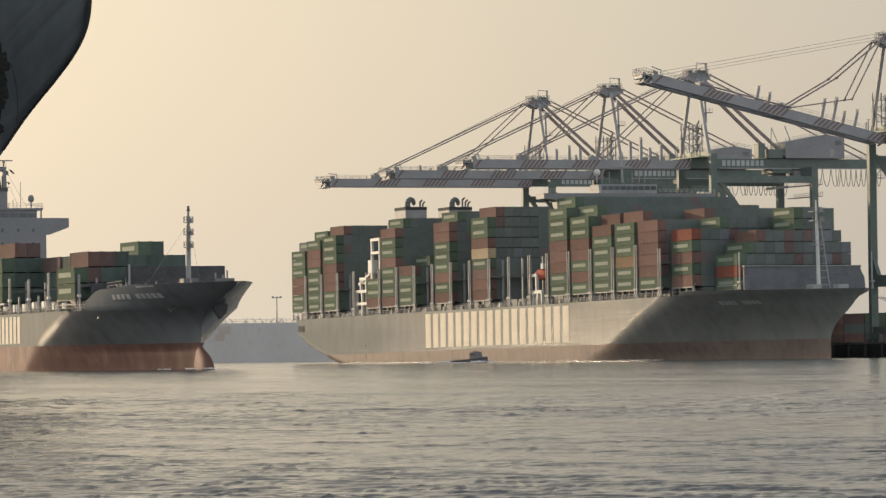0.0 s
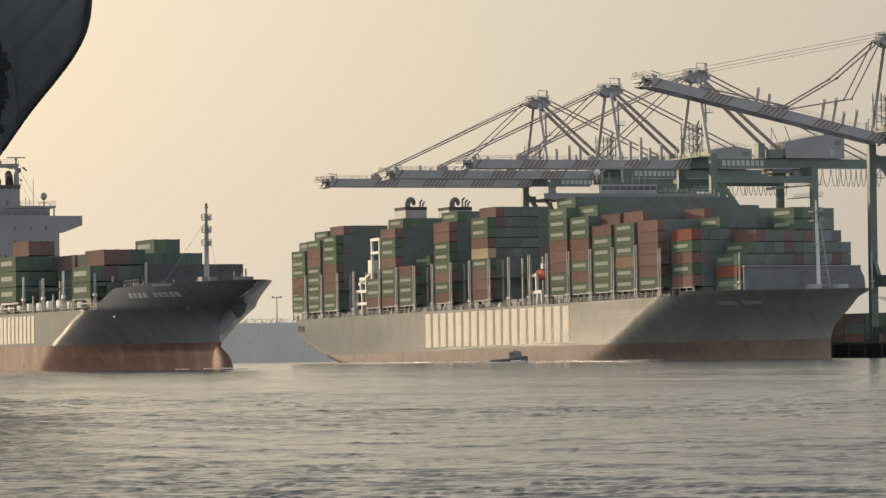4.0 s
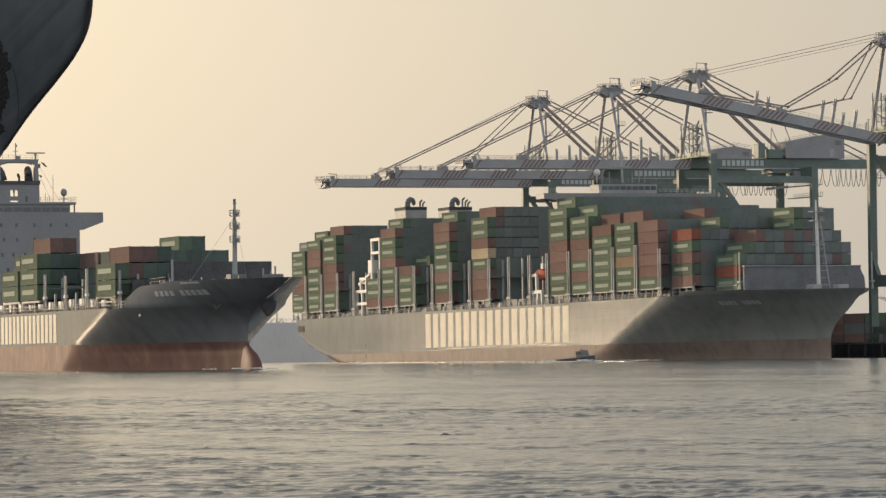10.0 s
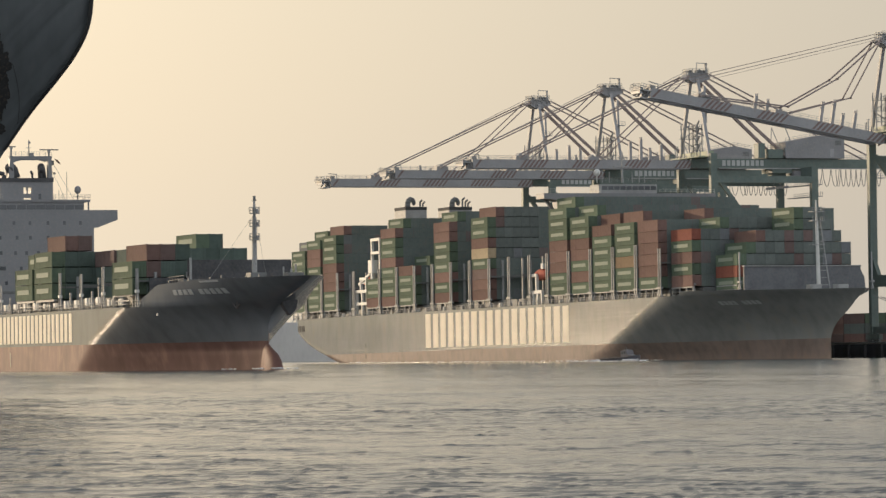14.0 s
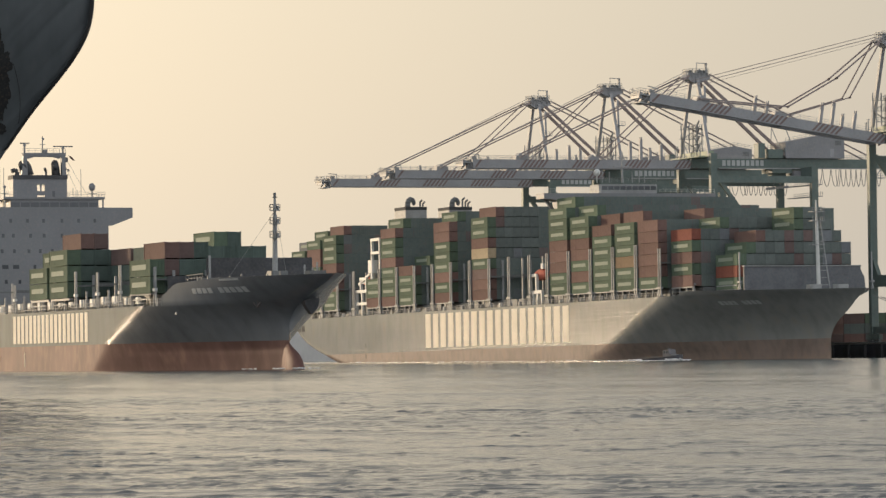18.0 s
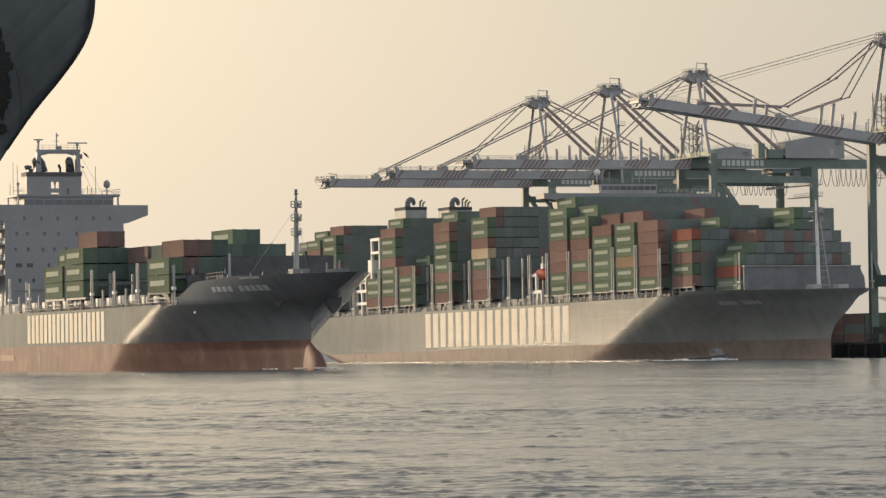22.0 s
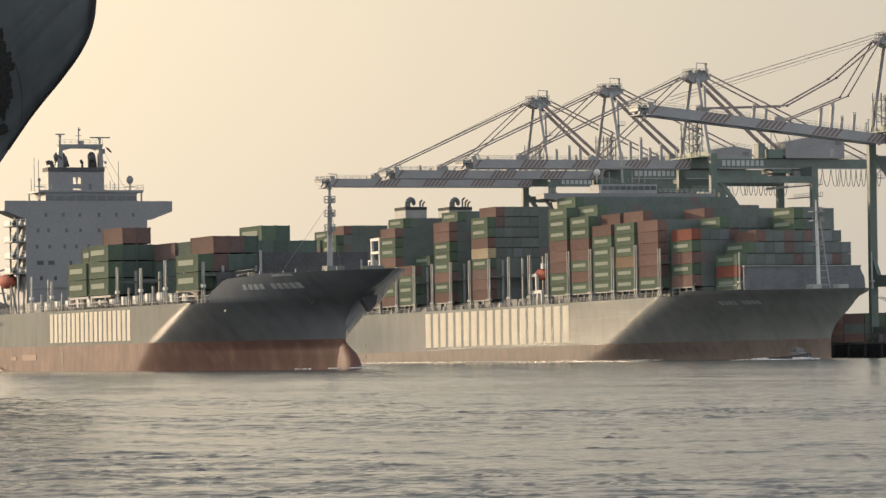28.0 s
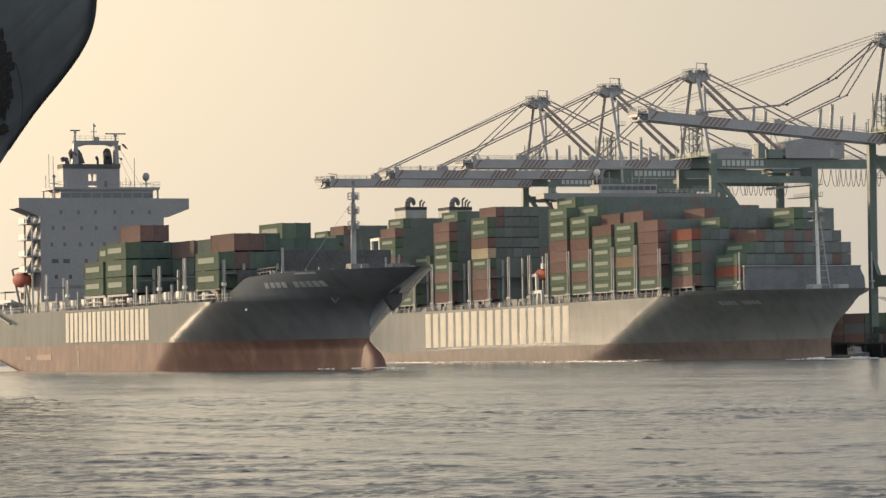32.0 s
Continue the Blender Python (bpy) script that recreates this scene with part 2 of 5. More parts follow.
class Hull:
    """A ship's form. Levels give, by height: the stem, where the bow begins to narrow, where the stern stops narrowing, the stern's end."""

    def __init__(self, beam, stem, entry, run, stern, sharp, hollow=((-99, 1.0), (99, 1.0)), n=90, tuck=0.96):
        self.tuck = tuck
        self.b, self.stem, self.entry, self.run, self.stern, self.sharp, self.hollow, self.n = beam / 2, stem, entry, run, stern, sharp, hollow, n

    def half(self, u, z):
        us, ue, ua, u0 = (curve_at(c, z) for c in (self.stem, self.entry, self.run, self.stern))
        if u > ue:
            k = min(1.0, (u - ue) / (us - ue))
            return self.b * (1 - k ** curve_at(self.sharp, z)) ** curve_at(self.hollow, z)
        if u < ua:
            k = min(1.0, (ua - u) / max(0.1, ua - u0))
            return self.b * (1 - self.tuck * k ** 2.2)
        return self.b

    def shell(self, levels, first=None, closed=True, sheer=None, inset=0.0):
        """Both sides between these heights, with the transom and a lid. sheer gives the top edge along the ship."""
        m, n = Mesh(), self.n
        grid = []
        for z in levels:
            us, u0 = curve_at(self.stem, z), curve_at(self.stern, z) if first is None else first
            row = []
            for i in range(n + 1):
                k = i / n
                k = k + 0.10 * math.sin(2 * math.pi * k) * -1
                u = u0 + (us - u0) * k
                h = z if sheer is None else min(z, sheer(u))
                row.append((u, max(0.02, self.half(u, h) - inset), h))
            grid.append(row)
        w = n + 1
        for row in grid:
            m.v += [(u, -b, h) for u, b, h in row] + [(u, b, h) for u, b, h in row]
        for j in range(len(levels) - 1):
            o, q = j * 2 * w, (j + 1) * 2 * w
            for i in range(n):
                if grid[j + 1][i][2] - grid[j][i][2] + grid[j + 1][i + 1][2] - grid[j][i + 1][2] < 1e-4:
                    continue
                m.f.append((o + i, o + i + 1, q + i + 1, q + i))
                m.f.append((o + w + i + 1, o + w + i, q + w + i, q + w + i + 1))
            m.f.append((o + w, o, q, q + w))
        if closed:
            o = (len(levels) - 1) * 2 * w
            for i in range(n):
                m.f.append((o + i, o + i + 1, o + w + i + 1, o + w + i))
        return m


# ---------------------------------------------------------------- water
def water_material():
    m = bpy.data.materials.new("harbour_water")
    m.use_nodes = True
    n, l = m.node_tree.nodes, m.node_tree.links
    b = n["Principled BSDF"]
    b.inputs["Base Color"].default_value = (0.07, 0.082, 0.09, 1)
    b.inputs["Roughness"].default_value, b.inputs["IOR"].default_value = 0.13, 1.33
    pos = n.new("ShaderNodeTexCoord")
    near_map, lane_map = n.new("ShaderNodeMapping"), n.new("ShaderNodeMapping")
    near_map.inputs["Scale"].default_value = (0.42, 1.15, 1)
    lane_map.inputs["Scale"].default_value = (0.03, 0.035, 1)
    l.new(pos.outputs["Object"], near_map.inputs["Vector"])
    l.new(pos.outputs["Object"], lane_map.inputs["Vector"])
    a, c = n.new("ShaderNodeTexNoise"), n.new("ShaderNodeTexNoise")
    a.inputs["Scale"].default_value, a.inputs["Detail"].default_value = 2.4, 4
    c.inputs["Scale"].default_value, c.inputs["Detail"].default_value = 1.0, 3
    l.new(near_map.outputs["Vector"], a.inputs["Vector"])
    l.new(lane_map.outputs["Vector"], c.inputs["Vector"])
    calm = n.new("ShaderNodeMapRange")                          # lanes of calm and ruffled water
    calm.inputs["From Min"].default_value, calm.inputs["From Max"].default_value = 0.42, 0.62
    calm.inputs["To Min"].default_value, calm.inputs["To Max"].default_value = 0.2, 1.0
    l.new(c.outputs["Fac"], calm.inputs["Value"])
    puff_map, d, puff = n.new("ShaderNodeMapping"), n.new("ShaderNodeTexNoise"), n.new("ShaderNodeMapRange")     # small puffs that ruffle the lanes
    puff_map.inputs["Scale"].default_value = (0.22, 0.03, 1)
    d.inputs["Scale"].default_value, d.inputs["Detail"].default_value = 1.0, 4
    puff.inputs["From Min"].default_value, puff.inputs["From Max"].default_value = 0.38, 0.62
    puff.inputs["To Min"].default_value, puff.inputs["To Max"].default_value = 0.15, 1.5
    l.new(pos.outputs["Object"], puff_map.inputs["Vector"])
    l.new(puff_map.outputs["Vector"], d.inputs["Vector"])
    l.new(d.outputs["Fac"], puff.inputs["Value"])
    both = n.new("ShaderNodeMath")
    both.operation, both.use_clamp = "MULTIPLY", True
    l.new(calm.outputs["Result"], both.inputs[0])
    l.new(puff.outputs["Result"], both.inputs[1])
    bp = n.new("ShaderNodeBump")
    bp.inputs["Distance"].default_value = 0.08
    l.new(both.outputs[0], bp.inputs["Strength"])
    l.new(a.outputs["Fac"], bp.inputs["Height"])
    l.new(bp.outputs["Normal"], b.inputs["Normal"])
    return m


def swell(x, y, finest):
    """Wave height: a short wind chop with sharp crests, in gusts; waves too short for the grid are left to the surface."""
    z = np.zeros_like(x)
    rng = np.random.RandomState(4)
    for i in range(46):
        lam = 0.30 * 1.066 ** i
        th, ph = rng.normal(-1.6, 0.24), rng.rand() * 6.283
        if lam < finest:
            continue
        k = 2 * math.pi / lam
        wob = 0.9 * np.sin(x * k * 0.07 + 1.7 * i) + 0.8 * np.sin(y * k * 0.09 + 2.1 * i + x * k * 0.06)
        crest = 1 - np.abs(np.sin(0.5 * (k * (x * math.cos(th) + y * math.sin(th)) + ph + wob)))
        swing = (0.5 + 0.5 * np.sin(x * k * 0.15 + y * k * 0.07 + 3.3 * i)) * (0.5 + 0.5 * np.sin(y * k * 0.15 - x * k * 0.05 + 1.3 * i))
        z += (0.042 if lam < 0.9 else 0.008 if lam < 1.9 else 0.012) * min(lam, 0.6 + 0.4 * lam) * swing ** 1.6 * (crest ** (7 if lam < 1.9 else 5) - 0.09)
    gust = 1 + 0.25 * np.sin(y * 0.043 + 1.2 * np.sin(x * 0.021)) + 0.15 * np.sin(x * 0.11 - y * 0.034 + 1.5 * np.sin(y * 0.02)) + 0.15 * np.sin(x * 0.31 + y * 0.13)
    return z * gust


def build_water():
    v, f, k = [], [], 0
    for x0, x1, dx, y0, y1, dy in ((-19, 13, 0.12, 56, 100, 0.065), (-27, 21, 0.16, 99.95, 160, 0.11), (-39, 32, 0.26, 159.9, 250, 0.17), (-52, 45, 0.4, 249.8, 340, 0.3), (-75, 75, 0.55, 339, 560, 0.45), (-120, 120, 0.9, 559.5, 905, 0.7), (-280, 150, 2.4, 904.5, 1400, 2.0)):
        xs, ys = np.arange(x0, x1 + dx, dx), np.arange(y0, y1 + dy, dy)
        gx, gy = np.meshgrid(xs, ys)
        gz = swell(gx, gy, 2.6 * max(dx, dy)) if dx < 2 else 0 * gx
        w, h = len(xs), len(ys)
        v.append(np.stack((gx.ravel(), gy.ravel(), gz.ravel()), 1))
        c = (k + np.arange(h - 1)[:, None] * w + np.arange(w - 1)[None, :]).ravel()
        f.append(np.stack((c, c + 1, c + w + 1, c + w), 1))
        k += w * h
    for x0, x1, y0, y1 in ((-4500, 4500, -900, 56), (-4500, -19, 56, 100), (13, 4500, 56, 100), (-4500, -27, 100, 160), (21, 4500, 100, 160), (-4500, -39, 160, 250), (32, 4500, 160, 250), (-4500, -52, 250, 340), (45, 4500, 250, 340),
                           (-4500, -75, 340, 560), (75, 4500, 340, 560), (-4500, -120, 560, 904), (120, 4500, 560, 904), (-4500, -280, 904, 1400), (150, 4500, 904, 1400), (-4500, 4500, 1399, 4600)):
        v.append(np.array(((x0, y0, 0), (x1, y0, 0), (x1, y1, 0), (x0, y1, 0))))
        f.append(np.array([[k, k + 1, k + 2, k + 3]]))
        k += 4
    v, f = np.concatenate(v), np.concatenate(f)
    me = bpy.data.meshes.new("water")
    me.vertices.add(len(v))
    me.vertices.foreach_set("co", v.astype(np.float32).ravel())
    me.loops.add(f.size)
    me.loops.foreach_set("vertex_index", f.astype(np.int32).ravel())
    me.polygons.add(len(f))
    me.polygons.foreach_set("loop_start", np.arange(0, f.size, 4, dtype=np.int32))
    me.polygons.foreach_set("use_smooth", [True] * len(f))
    me.update(calc_edges=True)
    me.materials.append(water_material())
    return tagged(new("water", me), "grey-green harbour water with small wind ripples", "water", kind="structure")


water = build_water()


# ---------------------------------------------------------------- containers
def box_mesh(length):
    """A steel container: corrugated sides and ends between corner posts and rails, origin at the base's middle."""
    m, w, h = Mesh(), 2.44, 2.74
    x, y = length / 2, w / 2
    m.box(-x + 0.1, x - 0.1, -y + 0.06, y - 0.06, 0.1, h - 0.06)
    for sx in (-1, 1):
        for sy in (-1, 1):
            m.box(*sorted((sx * x, sx * (x - 0.22))), *sorted((sy * y, sy * (y - 0.2))), 0, h)
    for sy in (-1, 1):
        a = sorted((sy * y, sy * (y - 0.1)))
        m.box(-x + 0.22, x - 0.22, *a, 0.02, 0.2)
        m.box(-x + 0.22, x - 0.22, *a, h - 0.14, h - 0.02)
        n = 11
        for i in range(n):
            c = -x + 0.5 + (i + 0.5) * (length - 1) / n
            m.box(c - 0.25, c + 0.25, *sorted((sy * (y - 0.042), sy * (y - 0.07))), 0.2, h - 0.14)
    for sx in (-1, 1):
        for i in range(4):
            c = -y + 0.45 + i * (w - 0.9) / 3
            m.tube((sx * (x - 0.04), c, 0.1), (sx * (x - 0.04), c, h - 0.1), 0.04, 4)
    return m


BOX_M = {k: box_mesh(12.19).mesh("container_body", BOX[k]) for k in BOX}
PLATE_M = Mesh().box(-4.1, 4.1, -0.02, 0.02, -0.42, 0.42).mesh("name_plate", PLATE)
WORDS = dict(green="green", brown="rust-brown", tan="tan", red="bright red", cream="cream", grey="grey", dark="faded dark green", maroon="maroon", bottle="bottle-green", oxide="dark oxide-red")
PLATED = ("green", "grey")


def container(colour, base, where, group, plate=None):
    """A forty-foot container at a pose on a ship; base is that ship's pose."""
    ob = tagged(new("shipping_container", BOX_M[colour]), WORDS[colour] + " corrugated steel shipping container stacked on a ship's deck", "shipping container", group)
    ob.matrix_world = base @ where
    if (colour in PLATED) if plate is None else plate:
        for s in (-1, 1):
            p = part("name_plate", PLATE_M, PLATE, ob, "pale name plate")
            p.matrix_basis = Matrix.Translation((0.4 * s, s * 1.24, 1.5))
    return ob


def rest_of_load(name, boxes, base, label):
    """The inner stacks, which cannot be counted, as one body."""
    m = Mesh()
    for u, v, z in boxes:
        m.box(u - 6.0, u + 6.0, -v - 1.235, -v + 1.235, z + 0.01, z + 2.75)
        for s in (-1, 1):
            for o in (-0.55, 0.05, 0.6):
                m.box(u + s * 6.0 - 0.05, u + s * 6.0 + 0.05, -v + o - 0.04, -v + o + 0.04, z + 0.1, z + 2.6)
    mat = paint("stack_mixed", (0.09, 0.14, 0.10), 0.55, 0.12, 0.15, 1.2, dirty=0.3)
    n, l = mat.node_tree.nodes, mat.node_tree.links
    ramp = n.new("ShaderNodeValToRGB")
    ramp.color_ramp.interpolation = "CONSTANT"
    cols = ((0, (0.138, 0.165, 0.153)), (0.5, (0.148, 0.175, 0.161)), (0.84, (0.18, 0.143, 0.135)), (0.89, (0.162, 0.174, 0.174)), (0.92, (0.134, 0.158, 0.147)))
    while len(ramp.color_ramp.elements) < len(cols):
        ramp.color_ramp.elements.new(0.5)
    for e, (p, c) in zip(ramp.color_ramp.elements, cols):
        e.position, e.color = p, (*c, 1)
    geo = next(x for x in n if x.type == "NEW_GEOMETRY")
    l.new(geo.outputs["Random Per Island"], ramp.inputs["Fac"])
    tone = next(x for x in n if x.type == "VECT_MATH")
    l.new(ramp.outputs["Color"], tone.inputs[0])
    ob = tagged(new(name, m.mesh(name, mat)), label, "container stack", kind="stuff")
    ob.matrix_world = base
    return ob


# ---------------------------------------------------------------- the moored ship
moored = thing("container_ship", "large green container ship with red boot topping, moored under quay cranes", "container ship", MOORED)
FINE = Hull(48.2,
            stem=((-12, 318), (-1.3, 321.9), (3.8, 322.1), (5.8, 323.6), (7.6, 326.4), (9.3, 330.3), (10.8, 333.3), (12.1, 335.5), (13.5, 338.4), (14.5, 341.1), (15.3, 341.8)),
            entry=((-12, 211), (0, 237), (3.4, 249), (9.9, 268), (13.9, 280), (15.6, 283)),
            run=((-12, 130), (0, 56), (1.6, 44), (4.8, 26), (7.2, 16), (9, 11), (10.6, 7), (14.3, 6)),
            stern=((-12, 90), (0, 41), (1.6, 32), (4.8, 16.4), (7.2, 7.5), (8.9, 3.3), (10.6, 0.5), (14.3, 0.5)),
            sharp=((-12, 1.14), (9, 1.18), (13, 1.32), (15.6, 1.65)), hollow=((-12, 1.1), (9, 1.12), (15.6, 1.05)), tuck=0.1)
part("hull", FINE.shell([3.35, 4.0, 4.8, 5.6, 6.4, 7.2, 8, 8.9, 9.7, 10.6, 12, 13.2, 14.3], closed=False), HULL, moored, "faded green steel hull plating", True)
part("boot_topping", FINE.shell([-12, -8, -4, -1, 0.2, 1, 1.6, 2.5, 3.35], closed=False), BOOT_FADED_HAZED, moored, "faded rusty red anti-fouling paint", True)
part("deck", FINE.shell([14.1, 14.25], inset=0.15), DECK, moored)
part("bulwark", FINE.shell([14.3, 14.8, 15.3], first=286, closed=False, sheer=lambda u: min(15.3, 14.4 + 0.25 * (u - 286), 15.35 - 0.014 * max(0, u - 289))), HULL, moored, smooth=True)


def sign_bars(parent, u0, u1, v, z0, z1, letters):
    """A word on the side, as plain upright bars, two to a letter."""
    step = (u1 - u0) / letters
    for i in range(letters):
        for a, b in ((0.05, 0.40), (0.56, 0.90)):
            m = Mesh().box(u0 + (i + a) * step, u0 + (i + b) * step, -v - 0.03, -v + 0.03, z0, z1)
            part("sign_bar", m, SIGN, parent)


sign_bars(moored, 115.2, 221.2, 24.13, 4.2, 13.6, 9)


# stacks: by bay, colours of the outer stack from the top down, tiers further in
def bay(first, k):
    return first + 14.403 * k


def letters_to(word):
    names = dict(G="green", B="brown", T="tan", R="red", C="cream", K="grey", D="dark", M="maroon", F="bottle", O="oxide")
    return [names[c] for c in word]


BASE_Z, TIER = 16.5, 2.775
OUTER = (
    (bay(12.8, -0.5), 22.6, "GGGBBGG", ((8, "K"), 8, 8)), (bay(12.8, 0.5), 22.6, "GBBGGGGG", ((9, "G"), 9, 9)), (bay(12.8, 1.5), 22.6, "GGGBBBGG", ((9, "B"), 9, 9)),
    (72.6, 22.6, "GGB", ()), (bay(78.06, 0.5), 22.6, "BGGBGGGB", ((9, "G"), 9, 9)), (bay(78.06, 1.5), 22.6, "BGGG", (4, (5, "G"))),
    (bay(78.06, 3.5), 22.6, "BBGGGBGB", ((9, "G"), 9, 9)), (bay(78.06, 5.5), 22.6, "GGBCGMBB", ((9, "B"), 9, 9)),
    (bay(205.64, 0.5), 22.6, "GGGBBBGG", ((9, "G"), 9, 9)), (bay(205.64, 1.5), 22.6, "GGBBGBG", ((8, "G"), 8, 8)), (bay(205.64, 2.5), 22.6, "BGGGGG", ((7, "B"), 7, 7)),
    (bay(205.64, 3.5), 22.6, "GGGTGG", ((7, "B"), 7, 7)), (bay(205.64, 4.5), 22.6, "BBBBBG", (6, 6, 6, 6, (7, "B"), 7)),
    (bay(205.64, 5.5), 20.1, "RGBGB", (5, 5, (6, "G"), 6, 6)), (bay(205.64, 6.5), 14.9, "GRG", ((4, "G"), (5, "B"), 5, 5, 5, (7, "GG"), 7)),
)
LOOSE = []


def top_tier(u, v, n):
    """Tiers of an inner stack: lower towards the far side of the bow."""
    if u > 276:
        return min(n, 7 if v > -5.6 else 6 if v > -9.5 else 5 if v > -12.2 else 4 if v > -14.2 else 2 if v > -16.5 else 0)
    return n


pick = random.Random(21)
for u, v, word, inner in OUTER:
    base = BASE_Z if u < 292 else 15.5
    low = 2.65 / TIER if u < 25 else 1.0
    for i, c in enumerate(reversed(letters_to(word))):
        container(c, MOORED, pose(u, -v, base + i * TIER * low) @ Matrix.Diagonal((1, 1, low, 1)), "containers on the moored ship")
    rows = list(inner)
    while rows and v - 2.5 * (len(rows) + 1) > -22.8:
        rows.append(rows[-1])
    for k, n in enumerate(rows):
        n, tops = n if isinstance(n, tuple) else (n, "")
        x = v - 2.5 * (k + 1)
        for i in range(top_tier(u, x, n)):
            z = base + i * TIER * low
            if u > 292 or n - 1 - i < len(tops) or (150 < u < 165 and k < 5 and i > 3) or (u > 276 and k < 8 and i > 3):
                colour = pick.choice(("dark",) * 9 + ("maroon", "grey"))
                if n - 1 - i < len(tops):
                    colour = letters_to(tops)[n - 1 - i]
                container(colour, MOORED, pose(u, -x, z), "containers on the moored ship")
            else:
                LOOSE.append((u, x, z))
rest_of_load("container_stacks", LOOSE, MOORED, "tightly packed green and maroon container stacks on deck")


def name_bars(parent, hull, u0, u1, z0, z1, letters, material):
    """A ship's name on the curved bow, as plain bars that lie on the plating."""
    step = (u1 - u0) / letters
    for i in range(letters):
        if letters > 8 and i == 4:
            continue
        a, b = u0 + (i + 0.1) * step, u0 + (i + 0.8) * step
        v = []
        for u, z in ((a, z0), (b, z0), (b, z1), (a, z1)):
            v.append((u, -hull.half(u, z) - 0.16, z))
        w = [(x, y + 0.12, z) for x, y, z in v]
        m = Mesh().add(v + w, ((0, 1, 2, 3), (7, 6, 5, 4), (0, 4, 5, 1), (1, 5, 6, 2), (2, 6, 7, 3), (3, 7, 4, 0)))
        part("name_bar", m, material, parent)


NAME_GREY = paint("name_grey", (0.32, 0.325, 0.32), 0.6, 0.15, 0.3, 2.0)
name_bars(moored, FINE, 297.2, 309.4, 11.75, 12.65, 9, NAME_GREY)


def lashing_post(ship, u, v, z0, z1, foot):
    """A lashing post at the deck's edge: column, splayed foot, cap."""
    m = Mesh().beam((u, -v, z0 + foot), (u, -v, z1), 0.32, 0.3)
    m.beam((u - 0.55, -v, z0), (u, -v, z0 + foot), 0.32, 0.32).beam((u + 0.55, -v, z0), (u, -v, z0 + foot), 0.32, 0.32)
    m.box(u - 0.7, u + 0.7, -v - 0.35, -v + 0.35, z0 + foot * 0.95, z0 + foot * 0.95 + 0.5)
    part("lashing_post", m, STEEL, ship, "pale grey lashing post")


POSTS = [bay(12.8, k) for k in range(4)] + [bay(78.06, k) for k in range(9)] + [bay(205.64, k) for k in range(6)]
for u in POSTS:
    for d in (-0.6, 0.6):
        lashing_post(moored, u + d, 24.0, 14.3, 27.4 if u < 270 else 26.0, 2.0)
    for k in range(6):
        part("lashing_bridge_post", Mesh().beam((u, -20 + k * 8, 14.3), (u, -20 + k * 8, 27.0), 0.5, 0.5), STEEL, moored)
    part("lashing_bridge", Mesh().box(u - 0.7, u + 0.7, -23.6, 23.6, 22.4, 22.7), DARK, moored)
for u, v, z in ((290.2, 20.6, 22.9), (309.2, 17.3, 24.0)):
    lashing_post(moored, u, v, 15.2, z, 1.6)
    lashing_post(moored, u + 0.1, -v, 15.2, z, 1.6)

# hatch coamings and the side passage below the outer stacks
for u, v, word, inner in OUTER:
    half_w = 23.3 if v > 22 else v + 0.9
    part("hatch_coaming", Mesh().box(u - 6.3, u + 6.3, -half_w + 2.4, half_w - 2.4, 14.2, 16.3), DARK, moored)
    m = Mesh()
    for d in (-6.0, -2.0, 2.0, 6.0):
        m.beam((u + d, -v - 0.9, 14.2), (u + d, -v - 0.9, 16.45), 0.3, 0.3)
    m.box(u - 6.2, u + 6.2, -v - 1.2, -v - 0.7, 16.2, 16.46).tube((u - 6.2, -v - 1.15, 15.35), (u + 6.2, -v - 1.15, 15.35), 0.09, 5)
    part("container_pedestal", m, STEEL, moored)
for k in (2, 4, 6, 7):
    u = bay(78.06, k + 0.5)
    part("hatch_cover", Mesh().box(u - 6.6, u + 6.6, -21.5, 21.5, 14.2, 16.2), DARK, moored)
part("hatch_cover", Mesh().box(42.2, 55.4, -21.5, 21.5, 14.2, 16.2), DARK, moored)
rail = Mesh()
rail.rail([(1.0, -23.9, 14.3), (278, -23.9, 14.3)], 1.1, 2.4, 0.045)
part("deck_rail", rail, STEEL, moored, "thin grey deck railing")
for k in range(40):
    u = 2 + k * 7.0
    if abs(u - 61) < 7 or abs(u - 197) < 7:
        continue
    part("vent_box", Mesh().chamfer(u - 0.5, u + 0.5, -23.4, -22.6, 14.3, 15.4, 0.12), STEEL if k % 3 else WHITE, moored)

# weld seams along the flat side
for z, u0 in ((5.3, 28), (7.0, 24), (8.8, 18), (10.6, 14), (12.4, 12)):
    part("plate_seam", Mesh().box(u0, curve_at(FINE.entry, z) - 1, -24.135, -24.05, z, z + 0.14), HULL, moored)

# engine casing with twin funnels
part("engine_casing", Mesh().box(62, 76, -15.4, 18.5, 14.2, 41.2), STEEL, moored, "pale grey engine casing")
